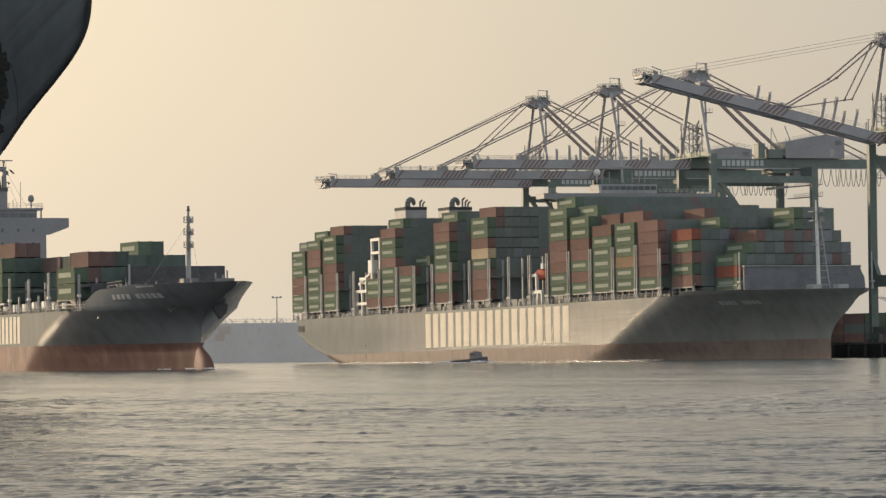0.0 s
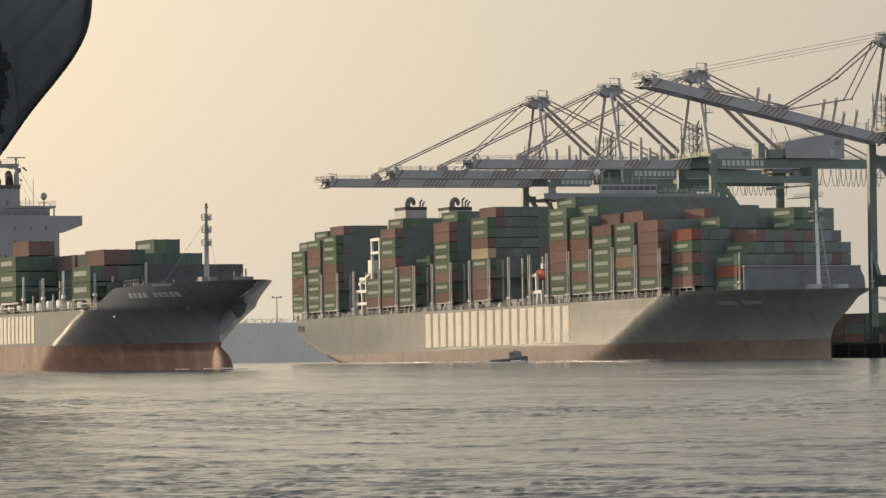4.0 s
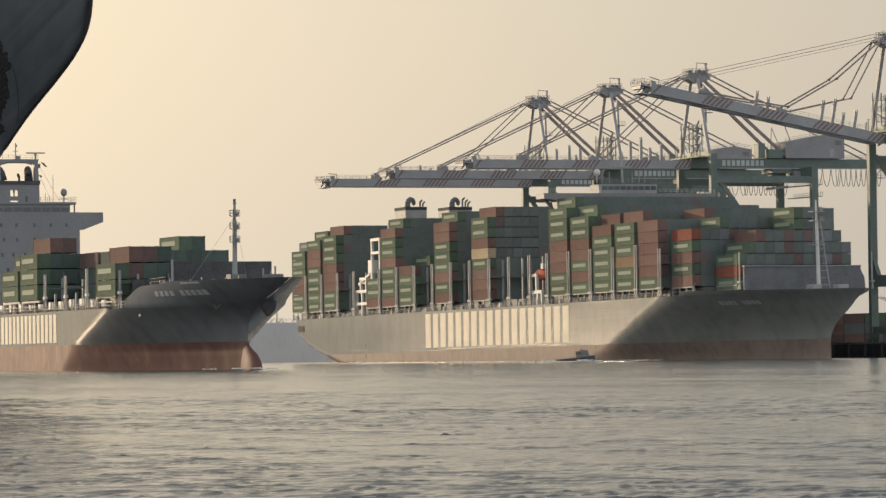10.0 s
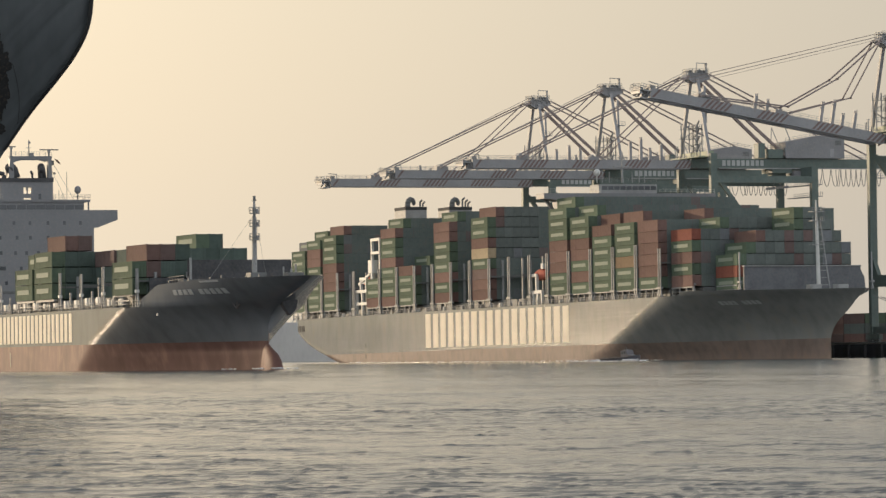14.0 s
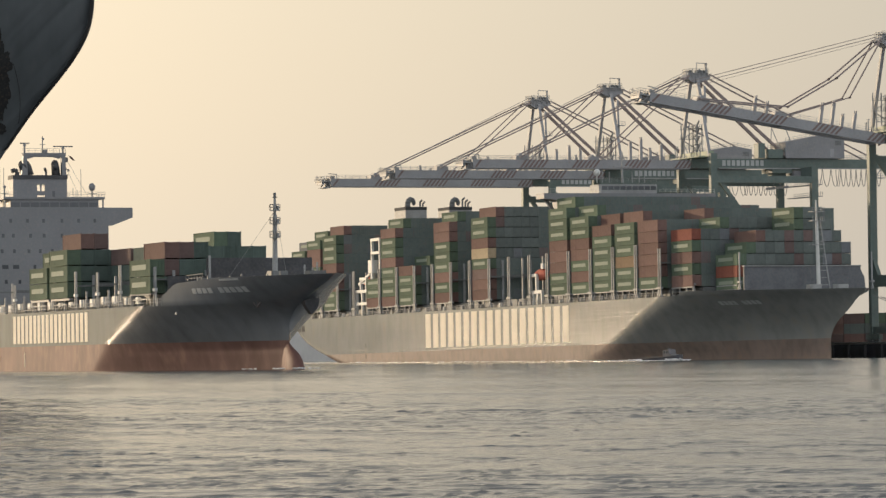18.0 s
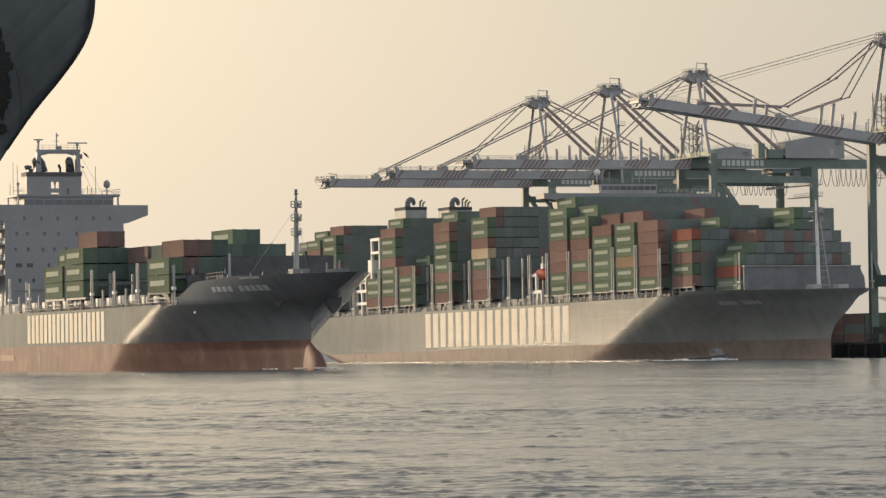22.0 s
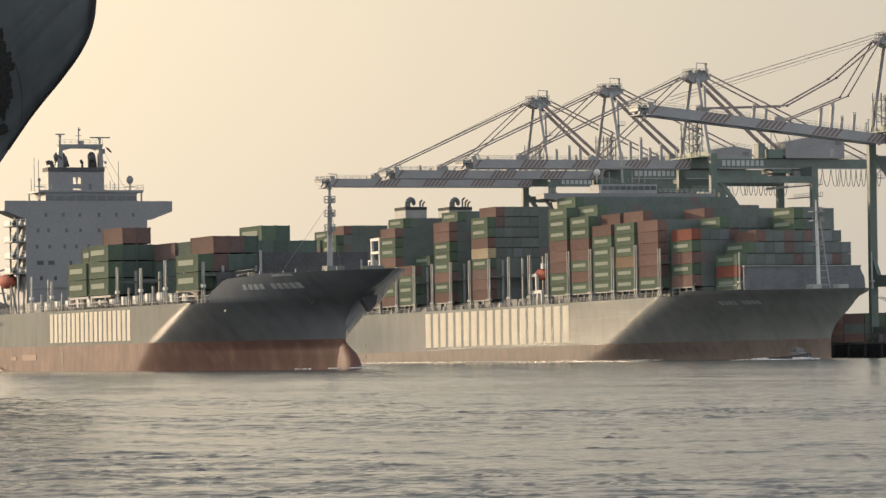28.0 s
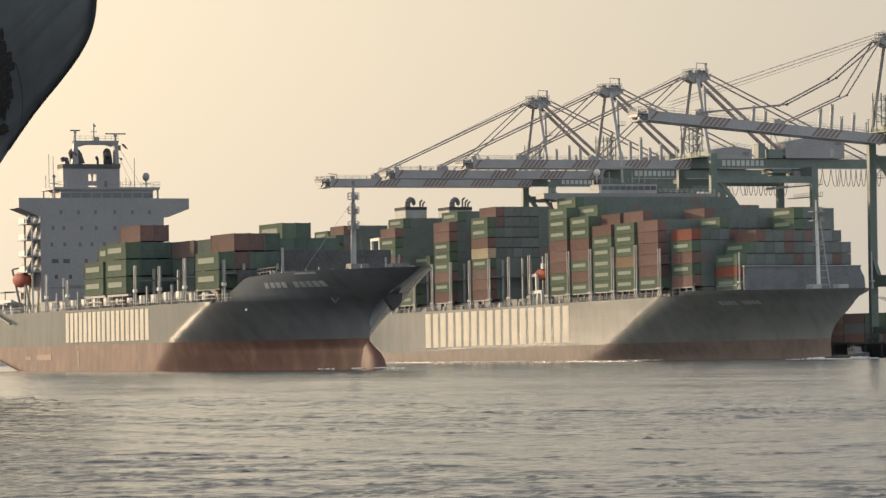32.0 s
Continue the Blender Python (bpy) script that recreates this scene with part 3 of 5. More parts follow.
for v0, v1 in ((8.0, 14.5), (-6.0, 1.0)):
    f = part("funnel", Mesh().box(66, 75, -v1, -v0, 41.2, 44.5), STEEL, moored, "pale grey funnel with black cap")
    part("funnel_cap", Mesh().box(65.9, 75.1, -v1 - 0.06, -v0 + 0.06, 44.5, 45.4), RUBBER, f)
    c = -(v0 + v1) / 2
    m = Mesh()
    bend = [(71, c - 1.1, 45.2), (71, c - 1.1, 46.5), (71, c - 0.85, 47.3), (71, c - 0.25, 47.75), (71, c + 0.4, 47.6), (71, c + 0.75, 47.0), (71, c + 0.8, 46.5)]
    for i, (p, q) in enumerate(zip(bend, bend[1:])):
        m.tube(p, q, 0.85 - 0.05 * i, 12, 0.8 - 0.05 * i)
        m.ball(q, 0.8 - 0.05 * i, 0.8 - 0.05 * i, 0.8 - 0.05 * i, 12, 8)
    part("exhaust_hood", m, DARK, f, "hooked grey exhaust hood", True)
    m = Mesh()
    for y, h in ((2.5, 1.5), (1.6, 2.1), (3.3, 1.0)) if v0 < 0 else ((2.2, 1.4), (3.0, 0.9)):
        m.tube((72.5, c + y, 45.4), (72.5, c + y, 45.5 + h), 0.28, 7).tube((72.5, c + y, 45.5 + h), (73.4, c + y + 0.3, 46.0 + h), 0.28, 7)
    part("exhaust_pipe", m, DARK, f)

# boat decks: white frames at both islands
def white_frame(u0, u1, z0, z1, shelf, cols):
    m = Mesh()
    for i in range(cols):
        u = u0 + (u1 - u0) * i / (cols - 1)
        m.beam((u, -23.2, z0), (u, -23.2, z1), 0.75, 0.7)
    m.beam((u0 - 0.4, -23.2, z1), (u1 + 0.4, -23.2, z1), 0.8, 0.8)
    if shelf:
        m.beam((u0, -23.2, shelf), (u1, -23.2, shelf), 0.8, 0.8)
    return part("boat_frame", m, WHITE, moored, "white painted steel boat frame")


white_frame(56.6, 66.6, 14.3, 21.4, 17.8, 3)
white_frame(70.3, 77.0, 24.4, 36.0, 32.2, 2)
white_frame(60.4, 65.0, 20.8, 25.0, None, 2)
white_frame(191.6, 200.2, 14.3, 17.6, None, 4)
white_frame(192.2, 196.6, 17.6, 22.0, None, 2)
m = Mesh().tube((69, -22.6, 22), (69, -22.6, 27.2), 0.9, 8).beam((69, -22.8, 26.8), (58.6, -23.2, 23.4), 0.6, 0.7).beam((69, -22.8, 24.4), (60, -23.2, 23.6), 0.3, 0.35)
m.chamfer(67.2, 71.2, -23.6, -21.6, 26.4, 30.2, 0.4)
part("stores_crane", m, WHITE, moored, "white stores crane")


def lifeboat(u, y, z, s=1.0):
    m = Mesh()
    pts = []
    for i in range(9):
        k = i / 8
        w = math.sin(math.pi * min(1, max(0, 0.08 + 0.84 * k))) ** 0.6
        pts.append((u + (k - 0.5) * 8.5 * s, w))
    rings = []
    for x, w in pts:
        rings.append([(x, y + 1.5 * s * w * math.cos(a), z + 1.6 * s + (1.5 * s * w if math.sin(a) > 0 else 1.6 * s * w) * math.sin(a)) for a in [2 * math.pi * j / 10 for j in range(10)]])
    n = 10
    v = [p for r in rings for p in r]
    f = [(i * n + j, (i + 1) * n + j, (i + 1) * n + (j + 1) % n, i * n + (j + 1) % n) for i in range(8) for j in range(n)]
    f += [tuple(range(n)), tuple(range(8 * n + n - 1, 8 * n - 1, -1))]
    return m.add(v, f)


b = part("lifeboat", lifeboat(196.5, -21.6, 20.6), ORANGE, moored, "orange enclosed lifeboat", True)
part("cabin_top", Mesh().chamfer(197.5, 199.5, -22.6, -21.0, 23.6, 25.0, 0.3), WHITE, b)
b = part("lifeboat", lifeboat(61.5, -20.8, 22.6), ORANGE, moored, "orange enclosed lifeboat", True)

# forward island with the bridge
part("deckhouse", Mesh().box(194.2, 204.6, -17.5, 17.5, 14.2, 41.1), HOUSE, moored, "grey accommodation block between stacks")
part("bridge_deck", Mesh().profile(((-24.3, 43.0), (-24.3, 41.6), (-19, 41.0), (19, 41.0), (24.3, 41.6), (24.3, 43.0)), "x", 199.5, 205.2), HOUSE, moored, "grey bridge deck with wings")
wh = part("wheelhouse", Mesh().chamfer(197, 204.2, -8.2, 8.2, 43.0, 45.4, 0.6), STEEL, moored)
for i in range(9):
    y = -7.6 + i * 1.72
    part("bridge_window", Mesh().box(204.15, 204.28, y, y + 1.5, 43.9, 44.9), GLASS, wh)
m = Mesh().tube((200, 0, 46), (200, 0, 54), 0.35, 7, 0.2).box(199.6, 200.4, -2.6, 2.6, 50, 50.3).box(199.6, 200.4, -1.4, 1.4, 52.4, 52.6)
for y in (-5.5, -3.5, 3, 5, 6.5):
    m.tube((199.5, y, 46), (199.5, y, 48 + abs(y) * 0.25), 0.12, 5)
m.rail([(204, -8, 46), (204, 8, 46)], 1.0, 1.6)
part("radar_mast", m, STEEL, moored)
part("satellite_dome", Mesh().tube((199, -6.8, 46), (199, -6.8, 48), 0.15, 6).ball((199, -6.8, 48.7), 0.9, 0.9, 1.0, 10, 7), WHITE, moored, smooth=True)
for s in (-1, 1):
    part("wing_strut", Mesh().beam((202, s * 22.6, 41.4), (202, s * 18.5, 36), 0.7, 0.8), HOUSE, moored)
part("wing_rail", Mesh().rail([(205, -24.1, 43), (205, -8.4, 43)], 1.1, 1.5).rail([(205, 8.4, 43), (205, 24.1, 43)], 1.1, 1.5), WHITE, moored)

# forecastle: breakwater, foremast, rails
part("breakwater", Mesh().profile(((-15.9, 15.0), (-15.9, 20.6), (14.2, 20.6), (15.6, 18), (15.9, 15.0)), "x", 308.2, 308.7), BREAKWATER, moored, "plain grey steel breakwater")
part("breakwater_top", Mesh().box(307.7, 309, -16, 14.4, 20.6, 20.85), STEEL, moored)
fm = part("foremast", Mesh().tube((316, 0, 14.2), (315.4, 0, 31), 0.52, 10, 0.38).tube((315.4, 0, 31), (315.2, 0, 36), 0.3, 7, 0.15), WHITE, moored, "pale foremast with a ladder")
m = Mesh()
for z in (31.0, 33.2, 25.4):
    m.box(314.4, 316.4, -1.6, 1.6, z, z + 0.15).rail([(316.4, -1.6, z), (316.4, 1.6, z), (314.4, 1.6, z)], 1.0, 1.2)
part("platform", m, STEEL, fm)
m = Mesh().beam((315.8, 3.0, 15), (315.5, 0.9, 31), 0.25, 0.25)
for i in range(9):
    z = 16 + i * 1.7
    m.beam((315.9, 0, z), (315.8, 2.9 - 2.0 * i / 9, z), 0.14, 0.14)
part("ladder", m, STEEL, fm)
for y in (-5, 2):
    part("windlass", Mesh().chamfer(319, 322, y, y + 3, 14.2, 16.0, 0.4), STEEL, moored)
part("draught_marks", Mesh().box(66, 66.4, -24.16, -24.1, 5.0, 6.2).box(66, 66.4, -24.16, -24.1, 1.8, 3.2), RUBBER, moored)
for u in (5.6, 9.0):
    part("mooring_port", Mesh().box(u, u + 2.5, -24.2, -22, 10.6, 12.3), RUBBER, moored, "dark mooring opening")
for u in (25, 70):
    part("rubbing_strip", Mesh().box(u, u + 22, -24.2, -24.08, 8.0, 8.15).box(u + 3, u + 16, -24.2, -24.08, 6.0, 6.12), HULL, moored)

# ---------------------------------------------------------------- the sailing ship
START = sailing(0)
feeder = thing("feeder_ship", "green container feeder ship with red boot topping under way", "container ship", START)
OUT = Hull(29.8,
           stem=((-9, 184), (-2.5, 188), (2.4, 188), (3.1, 187.7), (4.3, 187.6), (7.0, 187.5), (8.3, 188.6), (9.6, 191), (11, 196.5), (13, 205), (14.45, 210.4), (15.2, 211)),
           entry=((-9, 116), (0, 126), (2.4, 130.5), (4.6, 134), (7.6, 144), (10.5, 155), (14.4, 149), (15.2, 149)),
           run=((-9, 84), (0, 43), (3, 19), (4.5, 11), (10.5, 6)),
           stern=((-9, 28), (0, 18), (2, 11.5), (4, 5.5), (6, 1.5), (10.5, 0)),
           sharp=((-9, 1.2), (4, 1.3), (7, 1.4), (10.5, 1.45), (15.2, 1.5)), hollow=((-9, 1.15), (3, 1.12), (5, 1.0), (7.1, 0.87), (9.6, 0.77), (12, 0.76), (14.4, 0.72)), n=150)


def forecastle_sheer(u):
    """The hull's top edge: the main deck, then the bulwark that rises to the forecastle."""
    return 10.5 + 3.35 * min(1.0, max(0.0, (u - 159.5) / 8.5)) + 0.6 * min(1.0, max(0.0, (u - 167) / 16))


part("hull", OUT.shell([4.45, 5, 5.6, 6.2, 7, 7.8, 8.6, 9.4, 10.2, 10.5, 11.2, 12, 12.8, 13.6, 14.45], closed=False, sheer=forecastle_sheer), HULL_DARK, feeder, "dark green steel hull plating with a raised forecastle", True)
part("boot_topping", OUT.shell([-9, -6, -3, -1.5, -0.5, 0.2, 0.6, 1.0, 1.35, 1.7, 2.05, 2.4, 2.75, 3.1, 3.6, 4.45], closed=False), BOOT, feeder, "rusty red anti-fouling paint", True)
m = Mesh()
rings = []
for u, top, wide in ((184, 4.0, 0.5), (187.4, 4.1, 0.75), (188.4, 3.55, 1.0), (189.6, 3.05, 1.2), (190.8, 2.65, 1.25), (191.8, 2.15, 1.15), (192.6, 1.5, 0.95), (193.1, 0.8, 0.65), (193.4, 0.1, 0.35), (193.5, -0.6, 0.05)):
    mid = 0.5 * (top - 4.5)
    rings.append([(u, wide * math.cos(2 * math.pi * j / 16), mid + (top - mid) * math.sin(2 * math.pi * j / 16)) for j in range(16)])
m.v = [p for r in rings for p in r]
m.f = [(i * 16 + j, (i + 1) * 16 + j, (i + 1) * 16 + (j + 1) % 16, i * 16 + (j + 1) % 16) for i in range(9) for j in range(16)]
part("bulbous_foot", m, BOOT, feeder, "rounded red bulb at the stem's foot", True)
part("deck", OUT.shell([10.3, 10.45], inset=0.2), DECK, feeder)
part("forecastle_deck", OUT.shell([13.4, 13.5], first=168.2, inset=0.3), DECK, feeder)
sign_bars(feeder, 71.4, 123.2, 14.93, 4.95, 10.0, 9)
name_bars(feeder, OUT, 173.6, 189.2, 12.1, 12.95, 10, NAME_GREY)
name_bars(feeder, OUT, 183.0, 188.6, 13.95, 14.25, 8, NAME_GREY)
part("draught_spot", Mesh().box(164.9, 165.6, -OUT.half(165.2, 9.2) - 0.08, -OUT.half(165.2, 9.2) + 0.1, 8.95, 9.4), NAME_GREY, feeder)
part("white_draught_mark", Mesh().box(79.5, 79.8, -14.97, -14.9, 0.8, 3.4), SIGN, feeder)
part("boot_patch", Mesh().box(52, 62, -14.97, -14.88, 2.0, 3.0).box(44, 48, -14.97, -14.88, 2.1, 2.7), paint("patch_pink", (0.19, 0.095, 0.068), 0.6), feeder)
a = OUT.half(187.4, 10.4)
m = Mesh().beam((188.4, -a - 0.5, 11.5), (187.0, -a - 0.12, 9.7), 0.22, 0.22).beam((186.6, -a - 0.6, 10.5), (187.0, -a - 0.12, 9.7), 0.26, 0.2).beam((188.4, -a - 0.05, 10.4), (187.0, -a - 0.12, 9.7), 0.26, 0.2)
part("anchor", m, paint("anchor_brown", (0.13, 0.115, 0.11), 0.7), feeder, "stowed brown bower anchor")
part("anchor_pocket", Mesh().profile(((0.2, 10.0), (1.3, 8.4), (2.3, 9.4), (2.6, 10.9), (0.1, 11.1)), "x", 193.4, 195.0), SOOT, feeder, "dark starboard anchor in its pocket")

RIDE = []


def ride(ob, where):
    RIDE.append((ob, where))
    return ob


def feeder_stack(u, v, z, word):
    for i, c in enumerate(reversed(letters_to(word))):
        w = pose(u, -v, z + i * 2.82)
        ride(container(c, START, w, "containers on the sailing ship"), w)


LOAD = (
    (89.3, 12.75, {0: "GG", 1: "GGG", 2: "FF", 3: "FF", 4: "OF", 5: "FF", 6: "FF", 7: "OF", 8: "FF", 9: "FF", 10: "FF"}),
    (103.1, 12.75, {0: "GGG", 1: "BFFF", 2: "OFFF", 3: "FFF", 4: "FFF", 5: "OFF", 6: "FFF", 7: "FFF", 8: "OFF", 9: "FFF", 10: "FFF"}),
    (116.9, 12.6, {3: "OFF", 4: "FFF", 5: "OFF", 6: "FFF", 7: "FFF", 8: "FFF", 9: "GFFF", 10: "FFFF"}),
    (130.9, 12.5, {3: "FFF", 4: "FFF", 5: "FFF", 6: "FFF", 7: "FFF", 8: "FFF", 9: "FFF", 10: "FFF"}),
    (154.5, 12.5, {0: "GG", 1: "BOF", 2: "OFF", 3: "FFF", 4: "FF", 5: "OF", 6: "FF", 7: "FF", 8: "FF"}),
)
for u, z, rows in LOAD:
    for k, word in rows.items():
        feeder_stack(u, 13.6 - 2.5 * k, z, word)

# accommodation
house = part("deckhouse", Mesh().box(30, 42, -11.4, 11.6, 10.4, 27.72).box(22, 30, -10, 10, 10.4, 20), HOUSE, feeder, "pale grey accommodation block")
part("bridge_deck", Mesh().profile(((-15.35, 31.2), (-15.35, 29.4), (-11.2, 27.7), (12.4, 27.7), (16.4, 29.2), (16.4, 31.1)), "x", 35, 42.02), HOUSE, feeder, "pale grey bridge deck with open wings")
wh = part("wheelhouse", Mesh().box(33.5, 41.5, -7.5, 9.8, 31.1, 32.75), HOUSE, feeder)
for i in range(9):
    y = -7.4 + i * 1.92
    part("bridge_window", Mesh().box(41.4, 41.6, y, y + 1.7, 31.25, 32.1), GLASS, wh)
for y in (-8.7, 10.6):
    part("wing_post", Mesh().box(41.2, 41.5, y, y + 0.25, 31.1, 32.75).box(33.5, 33.8, y, y + 0.25, 31.1, 32.75), HOUSE, wh)
part("roof_edge", Mesh().box(33, 41.8, -8.9, 11.0, 32.7, 33.15), HOUSE, wh)
for z, ys in ((28.6, (-7.6, -4.35, -1.2, 2.4, 5.7, 8.9)), (25.75, (-9.1, -7.1, -3.75, -1.1, 2.4, 5.6, 8.9)), (22.8, (-9.35, -6.95, -4.1, -1.9, 0.45, 3.2)), (16.98, (-8.6, -5.95, -1.0, 2.2)), (19.82, (-3.0, -0.65, 2.4, 5.0))):
    for y in ys:
        part("porthole", Mesh().chamfer(41.92, 42.06, y - 0.26, y + 0.26, z - 0.36, z + 0.36, 0.03), GLASS, house)
for y in (-8.76, -6.66):
    part("window", Mesh().box(41.95, 42.06, y - 0.6, y + 0.6, 19.45, 20.2), GLASS, house)

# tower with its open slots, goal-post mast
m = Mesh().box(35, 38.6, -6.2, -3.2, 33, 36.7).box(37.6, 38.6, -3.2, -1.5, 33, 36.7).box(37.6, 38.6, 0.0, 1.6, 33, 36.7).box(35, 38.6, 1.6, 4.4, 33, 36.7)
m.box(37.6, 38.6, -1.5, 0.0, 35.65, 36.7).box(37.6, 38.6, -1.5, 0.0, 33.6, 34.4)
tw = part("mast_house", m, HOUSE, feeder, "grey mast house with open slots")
part("slot_post", Mesh().profile(((-1.0, 35.65), (-0.5, 35.65), (-0.62, 34.9), (-0.62, 34.4), (-0.88, 34.4), (-0.88, 34.9)), "x", 38.3, 38.55), HOUSE, tw)
part("house_window", Mesh().box(38.55, 38.66, 1.5, 2.0, 33.3, 34.4), GLASS, tw)
part("dark_band", Mesh().box(34.9, 38.75, -6.3, 4.5, 36.7, 37.45), SOOT, tw)
m = Mesh().profile(((-4.5, 37.4), (-3.3, 37.4), (-3.4, 40.4), (-3.1, 41.2), (-4.1, 41.2)), "x", 37.6, 38.6).profile(((3.45, 37.4), (4.3, 37.4), (4.15, 41.2), (3.3, 41.2), (3.45, 40.6)), "x", 37.6, 38.6)
m.profile(((-4.1, 41.15), (4.2, 41.15), (4.3, 41.75), (-4.2, 41.7)), "x", 37.6, 38.6).profile(((-3.4, 41.2), (-3.1, 40.6), (-1.8, 40.95), (1.8, 40.95), (3.0, 40.65), (3.5, 41.2)), "x", 37.7, 38.5)
mast = part("goalpost_mast", m, HOUSE, feeder, "grey goalpost radar mast")
part("mast_rail", Mesh().rail([(38.5, -4.2, 41.7), (38.5, 4.2, 41.7)], 0.85, 1.2), STEEL, mast)
for y, z, w in ((-3.75, 43.55, 1.8), (3.8, 42.98, 3.8)):
    s = part("radar_scanner", Mesh().box(37.95, 38.2, y - w / 2, y + w / 2, z - 0.1, z + 0.12), DARK, mast)
    part("pedestal", Mesh().tube((38, y, 41.6), (38, y, z - 0.5), 0.2, 7).tube((38, y, z - 0.5), (38, y, z), 0.32, 7), STEEL, s)
part("signal_pole", Mesh().tube((38, -0.2, 41.6), (38, -0.2, 44.9), 0.12, 6).box(37.9, 38.1, -0.8, 0.3, 43.3, 43.4).box(37.8, 38.2, -0.35, 0.1, 44.2, 44.6).box(37.7, 38.3, -0.1, 0.7, 41.7, 42.4), STEEL, mast)
part("lamp_bracket", Mesh().box(37.9, 38.1, 4.2, 5.0, 38.5, 38.62).box(37.8, 38.2, 4.7, 5.05, 38.2, 38.5), DARK, mast)
part("lamp_bracket", Mesh().box(37.9, 38.1, 4.2, 4.9, 37.5, 37.6), DARK, mast)
part("mast_lamp", Mesh().box(37.8, 38.2, 4.2, 4.75, 40.0, 40.9), DARK, mast)
part("flag", Mesh().profile(((4.9, 41.3), (5.6, 41.0), (6.2, 40.2), (5.7, 40.35), (5.2, 40.8)), "x", 37.98, 38.02), paint("flag_dark", (0.1, 0.06, 0.05), 0.8), mast)
m = Mesh().path([(38.2, -5.3, 37.4), (38.2, -5.3, 38.1), (38.2, -5.7, 38.45), (38.2, -6.4, 38.2)], 0.42, 9)
part("ventilator", m, SOOT, feeder, "curved dark ventilator")
part("ventilator", Mesh().tube((38.2, 0.4, 37.4), (38.2, 0.4, 38.5), 0.22, 8).tube((38.2, 0.3, 38.3), (38.6, 0.05, 38.75), 0.25, 8), SOOT, feeder)
for y, r, lean in ((-3.0, 1.3, -1.2), (2.7, 0.85, -0.45)):
    m = Mesh().tube((37, y, 37.4), (37, y + lean * 0.4, 39.4), r, 12, r * 0.9).ball((37, y + lean * 0.5, 39.5), r * 0.9, r * 0.9, 0.95, 12, 8)
    m.tube((37, y + lean * 0.5, 39.6), (38.4, y + lean, 38.9), r * 0.6, 10, r * 0.55)
    part("funnel_pipe", m, SOOT, feeder, "dark hooded exhaust pipe behind the mast", True)
for y, z, r in ((9.5, 35.2, 0.68), (-7.75, 35.2, 0.3)):
    d = part("satellite_dome", Mesh().ball((38, y, z), r, r, r * 1.15, 12, 8), HOUSE, feeder, "grey satellite dome", True)
    part("dome_mast", Mesh().tube((38, y, 33.0), (38, y, z - r * 0.6), 0.14, 7).box(37.5, 38.5, y - 0.8, y + 0.8, 33.9, 34.0), STEEL, d)
part("roof_rail", Mesh().rail([(41.7, -8.8, 33.1), (41.7, -6.4, 33.1)], 1.0, 1.0), STEEL, feeder)
part("roof_rail", Mesh().rail([(41.8, 4.0, 33.1), (41.8, 11, 33.1), (36, 11, 33.1)], 1.0, 1.1), STEEL, feeder)
for y, h in ((-9.4, 2.4), (4.6, 1.3), (5.6, 2.0), (6.4, 1.6), (7.2, 5.6), (9.4, 1.4), (-8.0, 5.8), (-8.8, 6.2)):
    part("whip_aerial", Mesh().tube((38.5, y, 33), (38.5, y, 33 + h), 0.06, 5), STEEL, feeder)
part("mast_stays", Mesh().tube((38, 4.2, 41), (39, 8.5, 33.2), 0.03, 4), STEEL, feeder)
part("mast_stays", Mesh().tube((38, 4.2, 39.4), (39, 6.8, 33.2), 0.03, 4), STEEL, feeder)

# outside stairs on the house's side
for z in (17.8, 20.6, 23.6, 26.5):
    s = part("stair_landing", Mesh().box(35.5, 42.2, -14.0, -11.4, z, z + 0.25), HOUSE, feeder, "pale outside stair landing")
    part("landing_rail", Mesh().rail([(42.1, -14, z + 0.25), (42.1, -11.5, z + 0.25)], 1.0, 0.8, 0.06).box(36.5, 40.5, -14.05, -13.95, z + 0.2, z + 1.15), WHITE, s)
    part("stair_flight", Mesh().beam((36, -12.2, z + 0.2), (41, -12.2, z + 3.0), 0.9, 0.18), STEEL, s)
part("stair_post", Mesh().beam((41.8, -12.9, 10.4), (41.8, -12.9, 27.5), 0.3, 0.3).beam((36.4, -12.9, 10.4), (36.4, -12.9, 27.5), 0.3, 0.3), STEEL, feeder)
b = part("lifeboat", lifeboat(34.0, -12.9, 15.2, 0.95), ORANGE, feeder, "orange enclosed lifeboat in its davit", True)
for u in (30.6, 37.6):
    part("boat_davit", Mesh().beam((u, -12.0, 10.4), (u - 0.6, -13.6, 18.6), 0.35, 0.35).beam((u - 0.6, -13.6, 18.6), (u, -11.0, 19.2), 0.3, 0.3), STEEL, feeder)
for u, y, h in ((14.5, -11.8, 1.6), (17.2, -12.6, 2.2), (20.0, -11.4, 2.8), (23.4, -12.8, 1.9), (26.6, -12.2, 2.5)):
    w = part("mooring_winch", Mesh().chamfer(u - 0.9, u + 0.9, y - 0.8, y + 0.8, 10.4, 10.4 + h * 0.5, 0.2), WHITE, feeder, "white mooring winch")
    part("winch_drum", Mesh().tube((u, y - 0.9, 10.4 + h * 0.65), (u, y + 0.9, 10.4 + h * 0.65), h * 0.3, 10), STEEL, w)
part("awning_frame", Mesh().box(13.6, 24, -13.6, -10.6, 14.6, 14.75).beam((14, -13.4, 10.4), (14, -13.4, 14.7), 0.16, 0.16).beam((19, -13.4, 10.4), (19, -13.4, 14.7), 0.16, 0.16).beam((23.7, -13.4, 10.4), (23.7, -13.4, 14.7), 0.16, 0.16), HOUSE, feeder)
part("gangway", Mesh().box(20, 33, -14.7, -14.2, 12.6, 13.1), WHITE, feeder, "white folded gangway")
